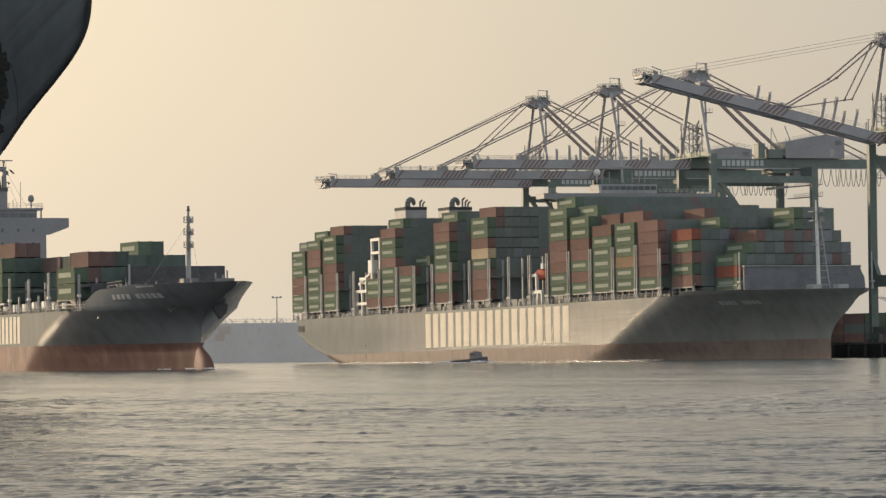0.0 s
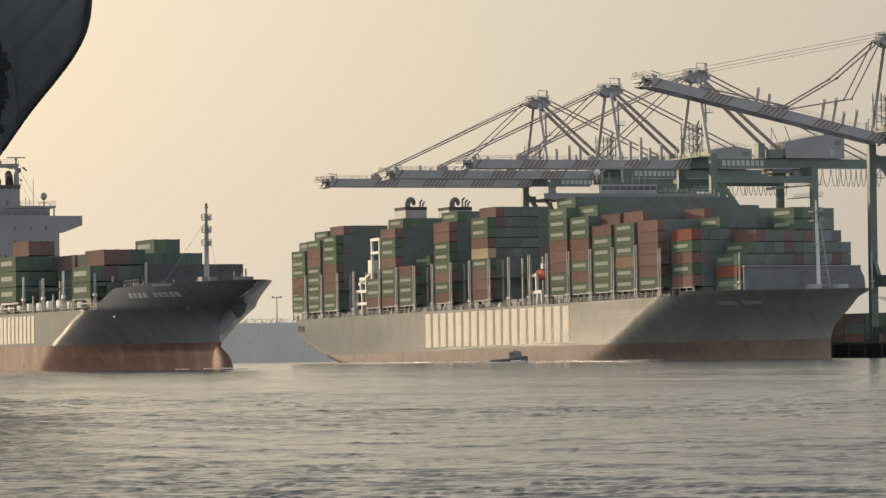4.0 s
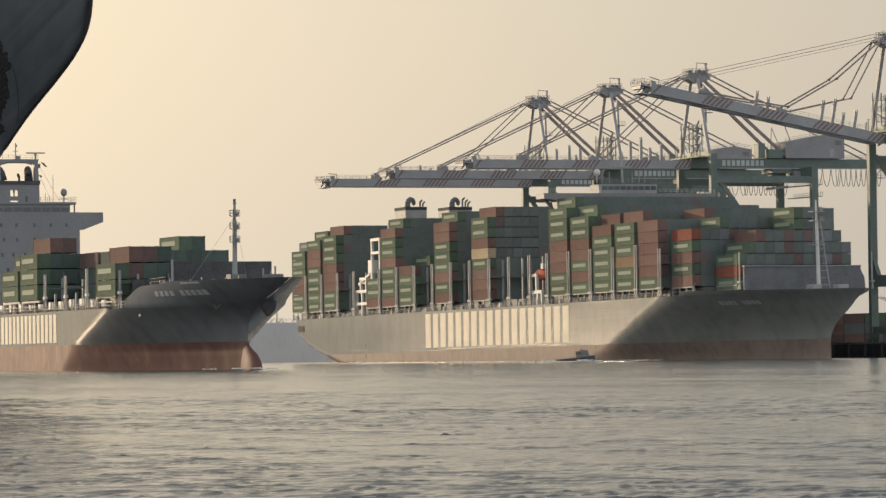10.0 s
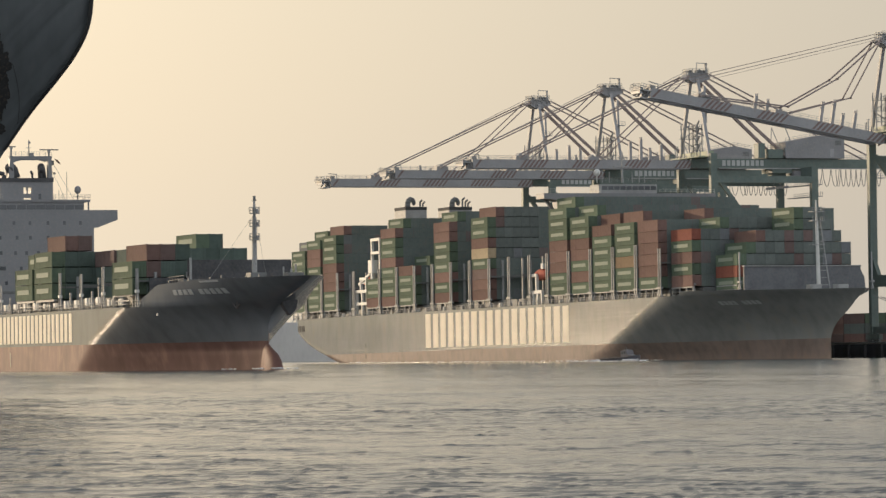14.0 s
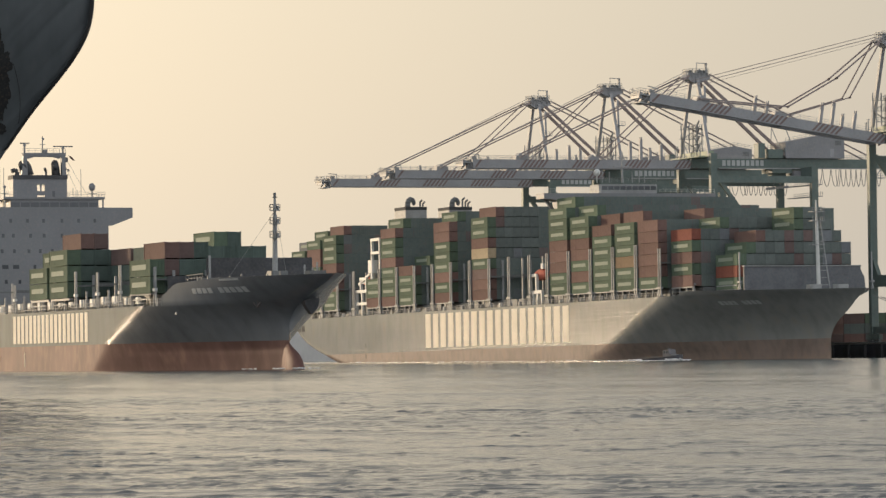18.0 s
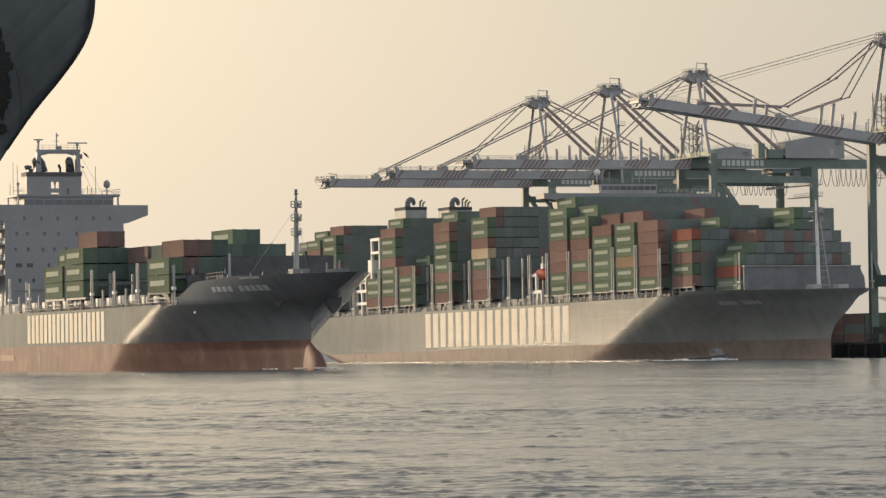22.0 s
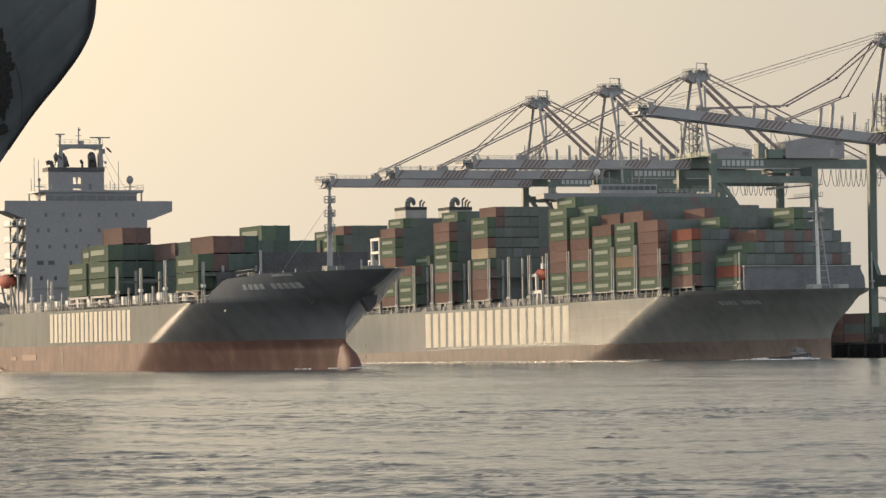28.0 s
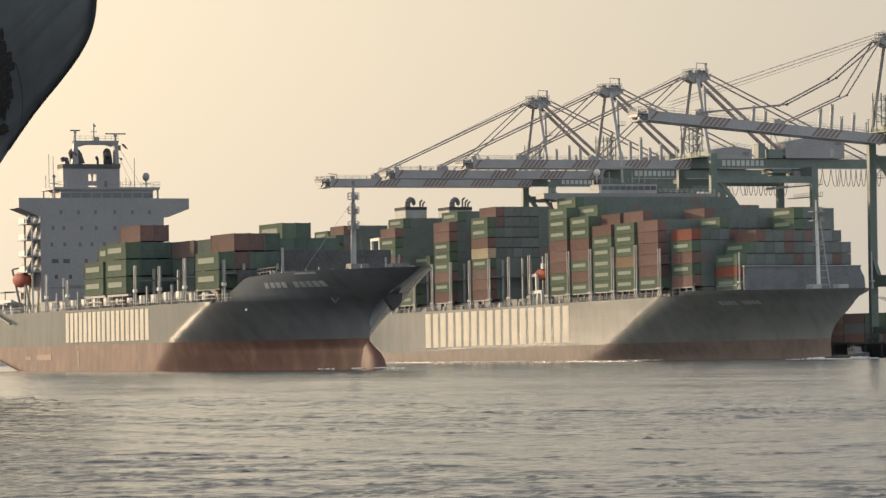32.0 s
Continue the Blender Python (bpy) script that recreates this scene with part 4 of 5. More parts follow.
part("pilot_ladder", Mesh().beam((24, -15.1, 10.6), (36, -15.5, 8.6), 0.5, 0.25), DARK, feeder)

# deck edge: posts, pedestals, white fittings
for k in range(8):
    u = 56.3 + 14.05 * k
    if u > 150:
        u = 161.2
    tall = (17.0, 15.8, 16.8, 17.6, 17.2, 16.7, 17.6, 16.8)[k]
    for d in (-0.45, 0.45):
        part("lashing_post", Mesh().beam((u + d, -14.2, 12.6), (u + d, -14.2, tall), 0.24, 0.24).beam((u + d * 1.8, -14.2, 10.4), (u + d, -14.2, 12.8), 0.25, 0.25), STEEL, feeder)
    part("post_cap", Mesh().chamfer(u - 0.6, u + 0.6, -14.5, -13.9, 12.8, 13.3, 0.12), WHITE, feeder)
    for s in range(5):
        part("lashing_bridge_post", Mesh().beam((u, -11 + 5.5 * s, 10.4), (u, -11 + 5.5 * s, tall - 0.6), 0.4, 0.4), STEEL, feeder)
    part("lashing_bridge", Mesh().box(u - 0.5, u + 0.5, -14, 14, 14.6, 14.85), DARK, feeder)
    if k < 7:
        part("container_pedestal", Mesh().beam((u + 7, -14.2, 10.4), (u + 7, -14.2, 13.6), 0.32, 0.32), STEEL, feeder)
        for d, w, mt in ((3.2, 0.7, WHITE), (10.2, 0.9, WHITE), (5.4, 0.4, STEEL), (12.1, 0.5, STEEL)):
            part("deck_fitting", Mesh().chamfer(u + d - w, u + d + w, -14.3, -13.4, 10.9 + 0.3 * (k % 2), 12.0 + 0.25 * (k % 3), 0.15), mt, feeder)
    part("hatch_coaming", Mesh().box(u + 0.8 - 14, u - 0.8, -12.2, 12.2, 10.3, 12.4), DARK, feeder)
part("deck_rail", Mesh().rail([(5, -14.6, 10.45), (166, -14.6, 10.45)], 1.05, 2.0, 0.04), STEEL, feeder, "thin grey deck railing")
for u in (89.3, 103.1, 153.7):
    part("pedestal_beam", Mesh().box(u - 6.2, u + 6.2, -14.5, -13.9, 12.3, 12.7).box(u - 5, u + 3, -14.3, -14.1, 11.5, 11.7), STEEL, feeder)

# forecastle
part("breakwater", Mesh().box(166.2, 166.7, -7.0, 10.9, 12.6, 18.05), SOOT, feeder, "plain dark grey breakwater")
part("breakwater", Mesh().box(163.0, 163.4, -12.6, -5, 10.4, 15.2), SOOT, feeder)
part("mooring_deckhouse", Mesh().box(170, 173, -9.8, -4, 13.4, 14.7).rail([(168.6, -11.2, 14.0), (176, -10.6, 14.2)], 1.1, 1.2, 0.05), DARK, feeder)
fm = part("foremast", Mesh().tube((180.6, 0, 14.4), (180.9, 0, 24.5), 0.46, 10, 0.36).tube((180.9, 0, 24.5), (180.9, 0, 27.4), 0.24, 8, 0.2), STEEL, feeder, "grey foremast with three lantern platforms")
for z in (20.8, 23.0, 25.1):
    ring = [(180.9 + 0.85 * math.cos(2 * math.pi * i / 10), 0.85 * math.sin(2 * math.pi * i / 10), z + 0.1) for i in range(11)]
    m = Mesh().prism([(x, y) for x, y, _ in ring[:10]], z, z + 0.12).rail(ring, 0.95, 0.6, 0.05)
    m.tube((181.5, 0.3, z + 0.1), (181.5, 0.3, z + 0.8), 0.22, 8).tube((180.9, -0.3, z - 0.7), (181.6, -0.3, z), 0.08, 5)
    part("lantern_platform", m, STEEL, fm, "round lantern platform with a rail", False)
part("masthead_lamp", Mesh().box(180.6, 181.2, -0.3, 0.3, 27.2, 27.35).tube((180.9, 0, 27.35), (180.9, 0, 28.0), 0.24, 8), DARK, fm)
part("foremast_stay", Mesh().tube((180.9, 0.1, 25), (172, 4.8, 15), 0.025, 4).tube((180.9, -0.1, 25), (172, -4.8, 15), 0.025, 4), STEEL, fm)
part("samson_post", Mesh().beam((167.4, -6.8, 10.4), (167.4, -6.8, 18.4), 0.35, 0.35), STEEL, feeder)
for y in (-4.5, 1.8):
    part("windlass", Mesh().chamfer(190, 193, y, y + 2.7, 13.5, 15.3, 0.3), DARK, feeder)
for u, y, z in ((186, 3.2, 16.4), (187, 4.2, 16.0), (185.6, 5.4, 16.8)):
    part("mooring_post", Mesh().tube((u, y, 13.5), (u, y, z), 0.16, 6).box(u - 0.3, u + 0.3, y - 0.1, y + 0.1, z - 0.5, z - 0.35), STEEL, feeder)
for k in range(10):
    u = 172 + k * 3.4
    part("bulwark_cap", Mesh().box(u, u + 0.3, -OUT.half(u, 14.4) + 0.3, -OUT.half(u, 14.4) + 0.5, 14.2, 14.55 + 0.2 * (k % 3)), DARK, feeder)


# ---------------------------------------------------------------- quay
def build_quay():
    m = Mesh().box(-4, 900, 29.5, 420, -14, 3.5)
    ob = tagged(new("quay", m.mesh("quay", CONCRETE)), "grey concrete container quay with black fenders", "quay", kind="structure")
    ob.matrix_world = QUAY
    for k in range(30):
        u = 200 + k * 9
        part("fender", Mesh().box(u - 1, u + 1, 28.6, 29.5, -0.5, 3.1).box(u - 1.4, u + 1.4, 28.3, 28.6, 0, 2.6), RUBBER, ob)
    # one continuous dark panel along the quay's side
    part("quay_face", Mesh().box(150, 520, 29.2, 29.5, -2.5, 3.3), SOOT, ob, "dark tarred timber facing of the quay")
    part("quay_edge", Mesh().box(-4, 900, 29.4, 30.4, 3.5, 3.8), STEEL, ob)
    return ob


quay = build_quay()


# ---------------------------------------------------------------- quay cranes
HINGE_Y, HINGE_Z, APEX = -3.5, 48.8, (-3.4, 72.6)


def stripes(m, y, x, z0, z1):
    """One slanting hazard bar on a boom's side."""
    s = 0.02 if x > 0 else -0.02
    v = [(x + s, y, z0), (x + s, y + 0.62, z0), (x + s, y + 2.3, z1), (x + s, y + 1.68, z1)]
    w = [(x - s, b, c) for _, b, c in v]
    m.add(v + w, ((0, 1, 2, 3), (7, 6, 5, 4), (0, 4, 5, 1), (1, 5, 6, 2), (2, 6, 7, 3), (3, 7, 4, 0)))


def build_boom(c):
    """The boom, about its hinge, reaching out along -y."""
    L = -63.0
    m = Mesh()
    for x in (-2.6, 2.6):
        m.box(x - 0.55, x + 0.55, L, 0.3, -1.1, 1.15)
        m.box(x - 0.75, x + 0.75, L, 0, -1.2, -1.05)
    for k in range(9):
        y = -2 - k * 7.9
        m.box(-2.6, 2.6, y - 0.4, y + 0.4, -0.6, 0.9)
    boom = part("boom", m, CRANE_BLUE, c, "grey box-girder boom with brown hazard stripes")
    for x in (-3.16, 3.16):
        for k in range(4):
            for i in range(6):
                sm = Mesh()
                stripes(sm, -49.6 + k * 15.0 + i * 1.22, x, -1.0, 1.1)
                part("hazard_stripe", sm, STRIPE, boom)
        sm = Mesh()
        stripes(sm, L + 0.4, x, -1.0, 1.1)
        part("hazard_stripe", sm, STRIPE, boom)
    r = Mesh()
    for x in (-3.3, 3.3):
        r.rail([(x, L, 1.15), (x, -1, 1.15)], 1.0, 2.2, 0.045)
    part("walkway_rail", r, STEEL, boom)
    for y, h in ((-34.2, 3.4), (-31, 2.6), (-16.3, 4.6), (-13.2, 5.6), (-10.5, 2.8), (-7.2, 4.0)):
        part("stay_rest", Mesh().beam((0.4, y, 0.6), (0.4, y, 1.15 + h), 0.75, 0.75).beam((0.0, y, 1.1 + h), (-0.15, y, 1.8 + h), 0.25, 0.3).beam((0.8, y, 1.1 + h), (0.95, y, 1.8 + h), 0.25, 0.3), CRANE_BLUE, boom)
    t = Mesh().box(-3.2, 3.2, L - 2.8, L, 0.2, 0.5).rail([(-3.2, L - 2.8, 0.5), (3.2, L - 2.8, 0.5), (3.2, L, 0.5)], 1.3, 0.8, 0.06).rail([(-3.2, L - 2.8, 0.5), (-3.2, L, 0.5)], 1.3, 0.8, 0.06)
    t.box(-2.4, 2.4, L - 2.2, L, -1.6, -1.3).beam((-2, L - 1.5, -1.5), (-2, L - 0.4, 0.3), 0.3, 0.3).beam((2, L - 1.5, -1.5), (2, L - 0.4, 0.3), 0.3, 0.3)
    t.tube((2.4, L + 2, 1.1), (2.4, L + 2, 2.4), 0.1, 5).beam((2.4, L + 2, 2.4), (2.4, L - 0.6, 2.6), 0.16, 0.2).tube((-2.4, L - 2.4, 0.5), (-2.4, L - 2.4, 2.2), 0.12, 5).box(-1.8, 1.8, L + 0.2, L + 1.6, 1.15, 2.0)
    part("tip_platform", t, STEEL, boom)
    part("sheave_frame", Mesh().box(-1.6, 1.6, -50, -46.6, 1.1, 2.3).tube((-1.4, -48.6, 2.4), (1.4, -48.6, 2.4), 0.55, 8), CRANE_BLUE, boom)
    part("sheave_frame", Mesh().box(-1.6, 1.6, -29, -26, 1.1, 2.1).tube((-1.2, -27.6, 2.1), (1.2, -27.6, 2.1), 0.5, 8), CRANE_BLUE, boom)
    return boom


def build_crane(u, folded, tall=1.0):
    c = thing("quay_crane", "grey and green ship-to-shore crane with its boom " + ("half lowered" if folded else "lowered over the ship"), "gantry crane", QUAY @ pose(u, 36, 3.5) @ Matrix.Diagonal((1, 1, tall, 1)), "quay cranes")
    for x in (-10.7, 10.7):
        for y in (0, 30):
            leg = part("leg", Mesh().beam((x, y, 2.2), (x, y, 51.5 if y == 0 else 48), 1.5, 1.9), CRANE_GREEN, c)
            part("bogie", Mesh().chamfer(x - 3.6, x + 3.6, y - 0.6, y + 0.6, 0.9, 2.2, 0.2), CRANE_GREEN, leg)
            for k in range(4):
                part("wheel", Mesh().tube((x - 2.7 + 1.8 * k, y - 0.35, 0.45), (x - 2.7 + 1.8 * k, y + 0.35, 0.45), 0.45, 10), DARK, leg)
        part("frame_leg", Mesh().beam((x * 0.92, -0.5, 50), (x * 0.2, -0.5, 72), 0.85, 0.85), CRANE_BLUE, c)
        part("back_frame", Mesh().beam((x * 0.2, 1.6, 71.5), (x * 0.34, 25.5, 50.8), 0.75, 0.75), STAY, c)
        part("backstay", Mesh().beam((x * 0.22, 3, 73.2), (x * 0.3, 52, 50.6), 0.3, 0.36), STAY, c)
        part("side_tie", Mesh().box(x - 0.7, x + 0.7, 0.9, 29.1, 43.6, 45.4), CRANE_GREEN, c)
        part("side_brace", Mesh().beam((x, 1, 45.5), (x, 29, 8), 1.0, 1.0), CRANE_GREEN, c)
    for y in (0, 30):
        part("portal_beam", Mesh().box(-9.8, 9.8, y - 0.9, y + 0.9, 13.6, 16.4), CRANE_GREEN, c)
        part("sill_beam", Mesh().box(-9.8, 9.8, y - 0.8, y + 0.8, 2.4, 4.0), CRANE_GREEN, c)
        for x in (-9.9, 9.9):
            part("knee", Mesh().profile(((x, 16.4), (x, 20.5), (x * 0.73, 16.4)), "y", y - 0.5, y + 0.5), CRANE_GREEN, c)
        part("top_beam", Mesh().box(-9.9, 9.9, y - 0.6, y + 0.6, *((50.5, 52.2) if y == 0 else (45.6, 48.0))), CRANE_SUNLIT if y == 0 else CRANE_GREEN, c)
    for x in (-2.6, 2.6):
        part("girder", Mesh().box(x - 0.6, x + 0.6, -3.0, 56, 48.0, 50.4), CRANE_GREEN, c)
    for k in range(8):
        part("girder_tie", Mesh().box(-2, 2, 1 + 7.5 * k, 1.8 + 7.5 * k, 48.6, 50.0), CRANE_GREEN, c)
    for i in range(9):
        part("sign_bar", Mesh().box(3.2, 3.26, 6.2 + i * 1.42, 7.15 + i * 1.42, 48.5, 50.0), NAME_GREY, c)
    part("girder_rail", Mesh().rail([(3.4, -3, 50.4), (3.4, 56, 50.4)], 1.05, 2.2, 0.045).rail([(-3.4, -3, 50.4), (-3.4, 56, 50.4)], 1.05, 2.2, 0.045), STEEL, c)
    # apex
    a = Mesh().profile(((-3.9, 72.4), (-2.8, 73.5), (2.8, 73.5), (3.7, 72.4), (2.4, 71.4), (0.9, 70.9), (-1.4, 71.0)), "x", -1.9, 1.9).box(-2.2, 2.2, -2.8, 3.0, 73.5, 73.65)
    ap = part("apex_head", a, CRANE_BLUE, c, "grey sheave head of the frame")
    r = Mesh().rail([(-2.2, -2.8, 73.65), (2.2, -2.8, 73.65), (2.2, 3, 73.65), (-2.2, 3, 73.65), (-2.2, -2.8, 73.65)], 1.1, 0.9, 0.06).rail([(2.4, -3.8, 72.5), (2.4, 3.6, 72.5)], 1.0, 0.9, 0.06)
    part("apex_rail", r, STEEL, ap)
    part("service_jib", Mesh().beam((1.6, -0.4, 73.6), (1.6, -0.4, 76.4), 0.2, 0.2).beam((1.6, -0.4, 76.3), (1.6, 2.8, 76.2), 0.16, 0.2).beam((1.4, 2.6, 73.6), (1.4, 2.4, 76.2), 0.5, 0.5), STEEL, ap)
    for y, h in ((-1.9, 1.2), (0.7, 1.7), (2.0, 1.3)):
        part("sheave", Mesh().tube((-0.9, y, 73.3 + h * 0.4), (0.9, y, 73.3 + h * 0.4), 0.65, 12), DARK, ap)
    # stairs in the frame and the platform at the hinge
    part("hinge_platform", Mesh().box(-9.5, 9.5, -3.8, 1.8, 50.5, 50.8), CRANE_SUNLIT, c, "pale green hinge platform")
    for x in (-4.6, -2.8):
        part("hinge_post", Mesh().tube((x, -2.4, 50.8), (x, -2.4, 59), 0.16, 6), STEEL, c)
    s = Mesh()
    for x, y in ((-6.2, 1.8), (-3.8, 1.8), (-3.8, 3.4)):
        s.tube((x, y, 50.8), (x, y, 60), 0.16, 6)
    for k in range(4):
        z = 52.4 + 2.2 * k
        s.box(-6.5, -3.5, 1.6, 3.6, z, z + 0.12).rail([(-6.5, 1.6, z), (-3.5, 1.6, z), (-3.5, 3.6, z)], 1.0, 0.8, 0.05)
        s.beam((-6.2, 2.6, z), (-3.8, 2.6, z + 2.1), 0.5, 0.12)
    part("stair_tower", s, STEEL, c)
    a = Mesh()
    for y in (-2.0, 0.4, 2.9):
        a.beam((-5.6, y, 50.8), (-5.6, y, 60.4), 0.22, 0.22)
    for z in (53.4, 56.0, 58.6):
        a.box(-6.4, -5.3, -2.3, 3.2, z, z + 0.12).rail([(-5.3, -2.3, z), (-5.3, 3.2, z)], 1.0, 0.8, 0.06)
    for k, z in enumerate((50.8, 53.4, 56.0)):
        a.beam((-5.9, (-1.8, 2.7)[k % 2], z), (-5.9, (2.7, -1.8)[k % 2], z + 2.6), 0.6, 0.12)
    part("access_tower", a, STEEL, c, "grey stair tower at the boom hinge")
    for x, y, h in ((-7.4, -3, 2.4), (-6.2, -3, 3.2), (7.0, -3, 2.0), (8.2, -2.6, 3.4)):
        part("light_post", Mesh().tube((x, y, 50.8), (x, y, 50.8 + h), 0.13, 5).box(x - 0.35, x + 0.35, y - 0.2, y + 0.2, 50.6 + h, 50.9 + h), STEEL, c)
    part("ladder_cage", Mesh().beam((4.9, 0.6, 60), (3.3, 1.0, 70), 0.7, 0.6).box(3.9, 6.2, 0.2, 2.2, 62.6, 62.8).rail([(6.2, 0.2, 62.8), (6.2, 2.2, 62.8)], 1.0, 0.8, 0.05), CRANE_BLUE, c)
    # machinery house, rope drums, trolley, cab, festoon
    hs = part("machinery_house", Mesh().profile(((24.6, 50.6), (24.6, 55.0), (36.8, 57.1), (42.4, 56.2), (42.4, 50.6)), "x", -4.6, 4.6), HOUSE, c, "grey machinery house")
    part("house_door", Mesh().box(4.58, 4.68, 38, 39.2, 51.0, 53.2), CRANE_BLUE, hs)
    part("house_vent", Mesh().box(4.58, 4.72, 39.6, 41.4, 54.2, 55.4), DARK, hs)
    part("house_rail", Mesh().rail([(4.6, 24.6, 55.0), (4.6, 36.8, 57.1), (4.6, 42.4, 56.2)], 1.0, 1.2, 0.05), STEEL, hs)
    part("electric_house", Mesh().chamfer(-4.2, 4.2, 19.4, 24.2, 50.6, 53.0, 0.3).rail([(4.2, 19.4, 53.0), (4.2, 24.2, 53.0)], 1.0, 1.0).chamfer(1.0, 4.4, 16.6, 18.6, 50.6, 54.6, 0.2), CRANE_GREEN, c, "green electric house beside the machinery house")
    part("rope_gantry", Mesh().beam((2.6, 21, 53.0), (1.2, 22, 59), 0.2, 0.2).beam((2.6, 24, 53.0), (1.2, 22, 59), 0.2, 0.2).beam((2.6, 27, 55.4), (1.2, 26, 59.5), 0.2, 0.2), STEEL, c)
    tr = part("trolley", Mesh().box(-3.4, 3.4, 21, 27, 46.6, 47.8).box(-1.6, 1.6, 22, 26, 45.6, 46.6), CRANE_GREEN, c)
    part("driver_cab", Mesh().chamfer(1.6, 4.0, 27.2, 29.6, 44.4, 47.2, 0.25), HOUSE, tr)
    part("spreader", Mesh().box(-6.1, 6.1, 23.4, 24.6, 42.4, 43.0).beam((-2, 24, 43), (-2, 24, 46), 0.1, 0.1).beam((2, 24, 43), (2, 24, 46), 0.1, 0.1), CRANE_BLUE, tr)
    for k in range(13):
        y0 = 34.0 + (k * 1.55 if k > 3 else k * 2.6 - 3.0)
        w = 1.5 if k > 3 else 2.5
        pts = [(3.5, y0 + w * i / 10, 47.6 - 4.6 * (1 - (2 * i / 10 - 1) ** 2) ** 0.8) for i in range(11)]
        part("festoon_loop", Mesh().path(pts, 0.09, 4), DARK, c)
    part("festoon_rail", Mesh().box(3.3, 3.7, 5, 54, 47.7, 47.95), STEEL, c)
    part("landing", Mesh().box(-9, 9, 31.4, 33.4, 43.2, 43.4).rail([(-9, 33.4, 43.4), (9, 33.4, 43.4)], 1.1, 1.2, 0.05).box(-9, 9, 31.4, 33.4, 40.0, 40.2).rail([(-9, 33.4, 40.2), (9, 33.4, 40.2)], 1.1, 1.2, 0.05), STEEL, c)
    part("end_stair", Mesh().box(2.8, 5.2, 51.5, 54.5, 45.2, 45.4).rail([(5.2, 51.5, 45.4), (5.2, 54.5, 45.4)], 1.1, 0.8, 0.05).beam((4, 52, 45.4), (4, 54, 48), 0.5, 0.12), STEEL, c)
    boom = build_boom(c)
    boom.matrix_basis = pose(0, HINGE_Y, HINGE_Z)
    return c, boom


def stay_mesh(length, r):
    """A flat stay bar along -y from its upper pin, with a pin plate at each end."""
    return Mesh().beam((0, 0, 0), (0, -length, 0), r, r * 1.3).tube((-r, 0, 0), (r, 0, 0), r * 1.2, 8).tube((-r, -length, 0), (r, -length, 0), r * 1.2, 8)


def link(p, q, x):
    """The pose of a stay whose pins are at p and q, given as y and z."""
    d = math.degrees(math.atan2(q[1] - p[1], -(q[0] - p[0])))
    return pose(x, p[0], p[1], -d, 0, 0)


def gap(p, q):
    return math.hypot(p[0] - q[0], p[1] - q[1])


CRANES = [build_crane(52.4, False, 1.006), build_crane(107.1, False, 1.006), build_crane(167.1, False, 1.008), build_crane(283.3, True, 1.024)]
OUT_PIN, IN_PIN = (-49.2, 1.9), (-24.8, 1.9)


def pin(at, angle):
    a = radians(angle)
    return (HINGE_Y + at[0] * math.cos(a) - at[1] * math.sin(a), HINGE_Z - at[0] * math.sin(a) + at[1] * math.cos(a))


for c, boom in CRANES[:3]:
    for x in (-3.0, 3.0):
        for p in (OUT_PIN, IN_PIN):
            q = pin(p, 0)
            s = part("forestay", stay_mesh(gap(APEX, q), 0.26 if p is OUT_PIN else 0.22), STAY, c)
            s.matrix_basis = link(APEX, q, x)
    for x in (-0.6, 0.6):
        part("hoist_rope", Mesh().tube((x, -2.5, 74.2), (x, *pin((-47.6, 2.6), 0)), 0.05, 4), STEEL, c)

# the working boom: folded stays in links, ropes
WORK, WORK_BOOM = CRANES[3]
FULL_OUT, FULL_IN = gap(APEX, pin(OUT_PIN, 0)), gap(APEX, pin(IN_PIN, 0))
LINKS = []
for x in (-2.2, 2.2):
    for name, n in (("outer", (15.4, 14.9, FULL_OUT - 30.3)), ("inner", (16.4, FULL_IN - 16.4))):
        LINKS.append((x, name, n, [part("forestay_link", stay_mesh(k, 0.27 if name == "outer" else 0.23), STAY, WORK) for k in n]))
ROPES = [(x, rise, part("hoist_rope", Mesh().tube((0, 0, 0), (0, -58.6, 0), 0.055, 4), STAY, WORK)) for x, rise in ((-1.2, 0.9), (1.2, 0.9), (-1.2, 0.1), (1.2, 0.1), (0, -0.6))]


def elbow(p, q, a, b):
    """The lower joint of two links a and b between p and q."""
    d = min(gap(p, q), (a + b) * 0.9999)
    k = (a * a - b * b + d * d) / (2 * d)
    h = math.sqrt(max(0.0, a * a - k * k))
    ey, ez = (q[0] - p[0]) / gap(p, q), (q[1] - p[1]) / gap(p, q)
    c = [(p[0] + ey * k - ez * h * s, p[1] + ez * k + ey * h * s) for s in (-1, 1)]
    return min(c, key=lambda e: e[1])


def stay_poses(name, n, angle):
    if name == "inner":
        q = pin(IN_PIN, angle)
        e = elbow(APEX, q, *n)
        return [(APEX, e), (e, q)]
    q = pin(OUT_PIN, angle)
    for k in range(200):
        a = radians(angle - 0.3 * k)
        j = (q[0] + n[2] * math.cos(a), q[1] + n[2] * math.sin(a))
        j = (q[0] + n[2] * math.cos(radians(-angle + 0.3 * k)), q[1] + n[2] * math.sin(radians(-angle + 0.3 * k)))
        if gap(j, APEX) < (n[0] + n[1]) * 0.997:
            break
    e = elbow(APEX, j, n[0], n[1])
    return [(APEX, e), (e, j), (j, q)]


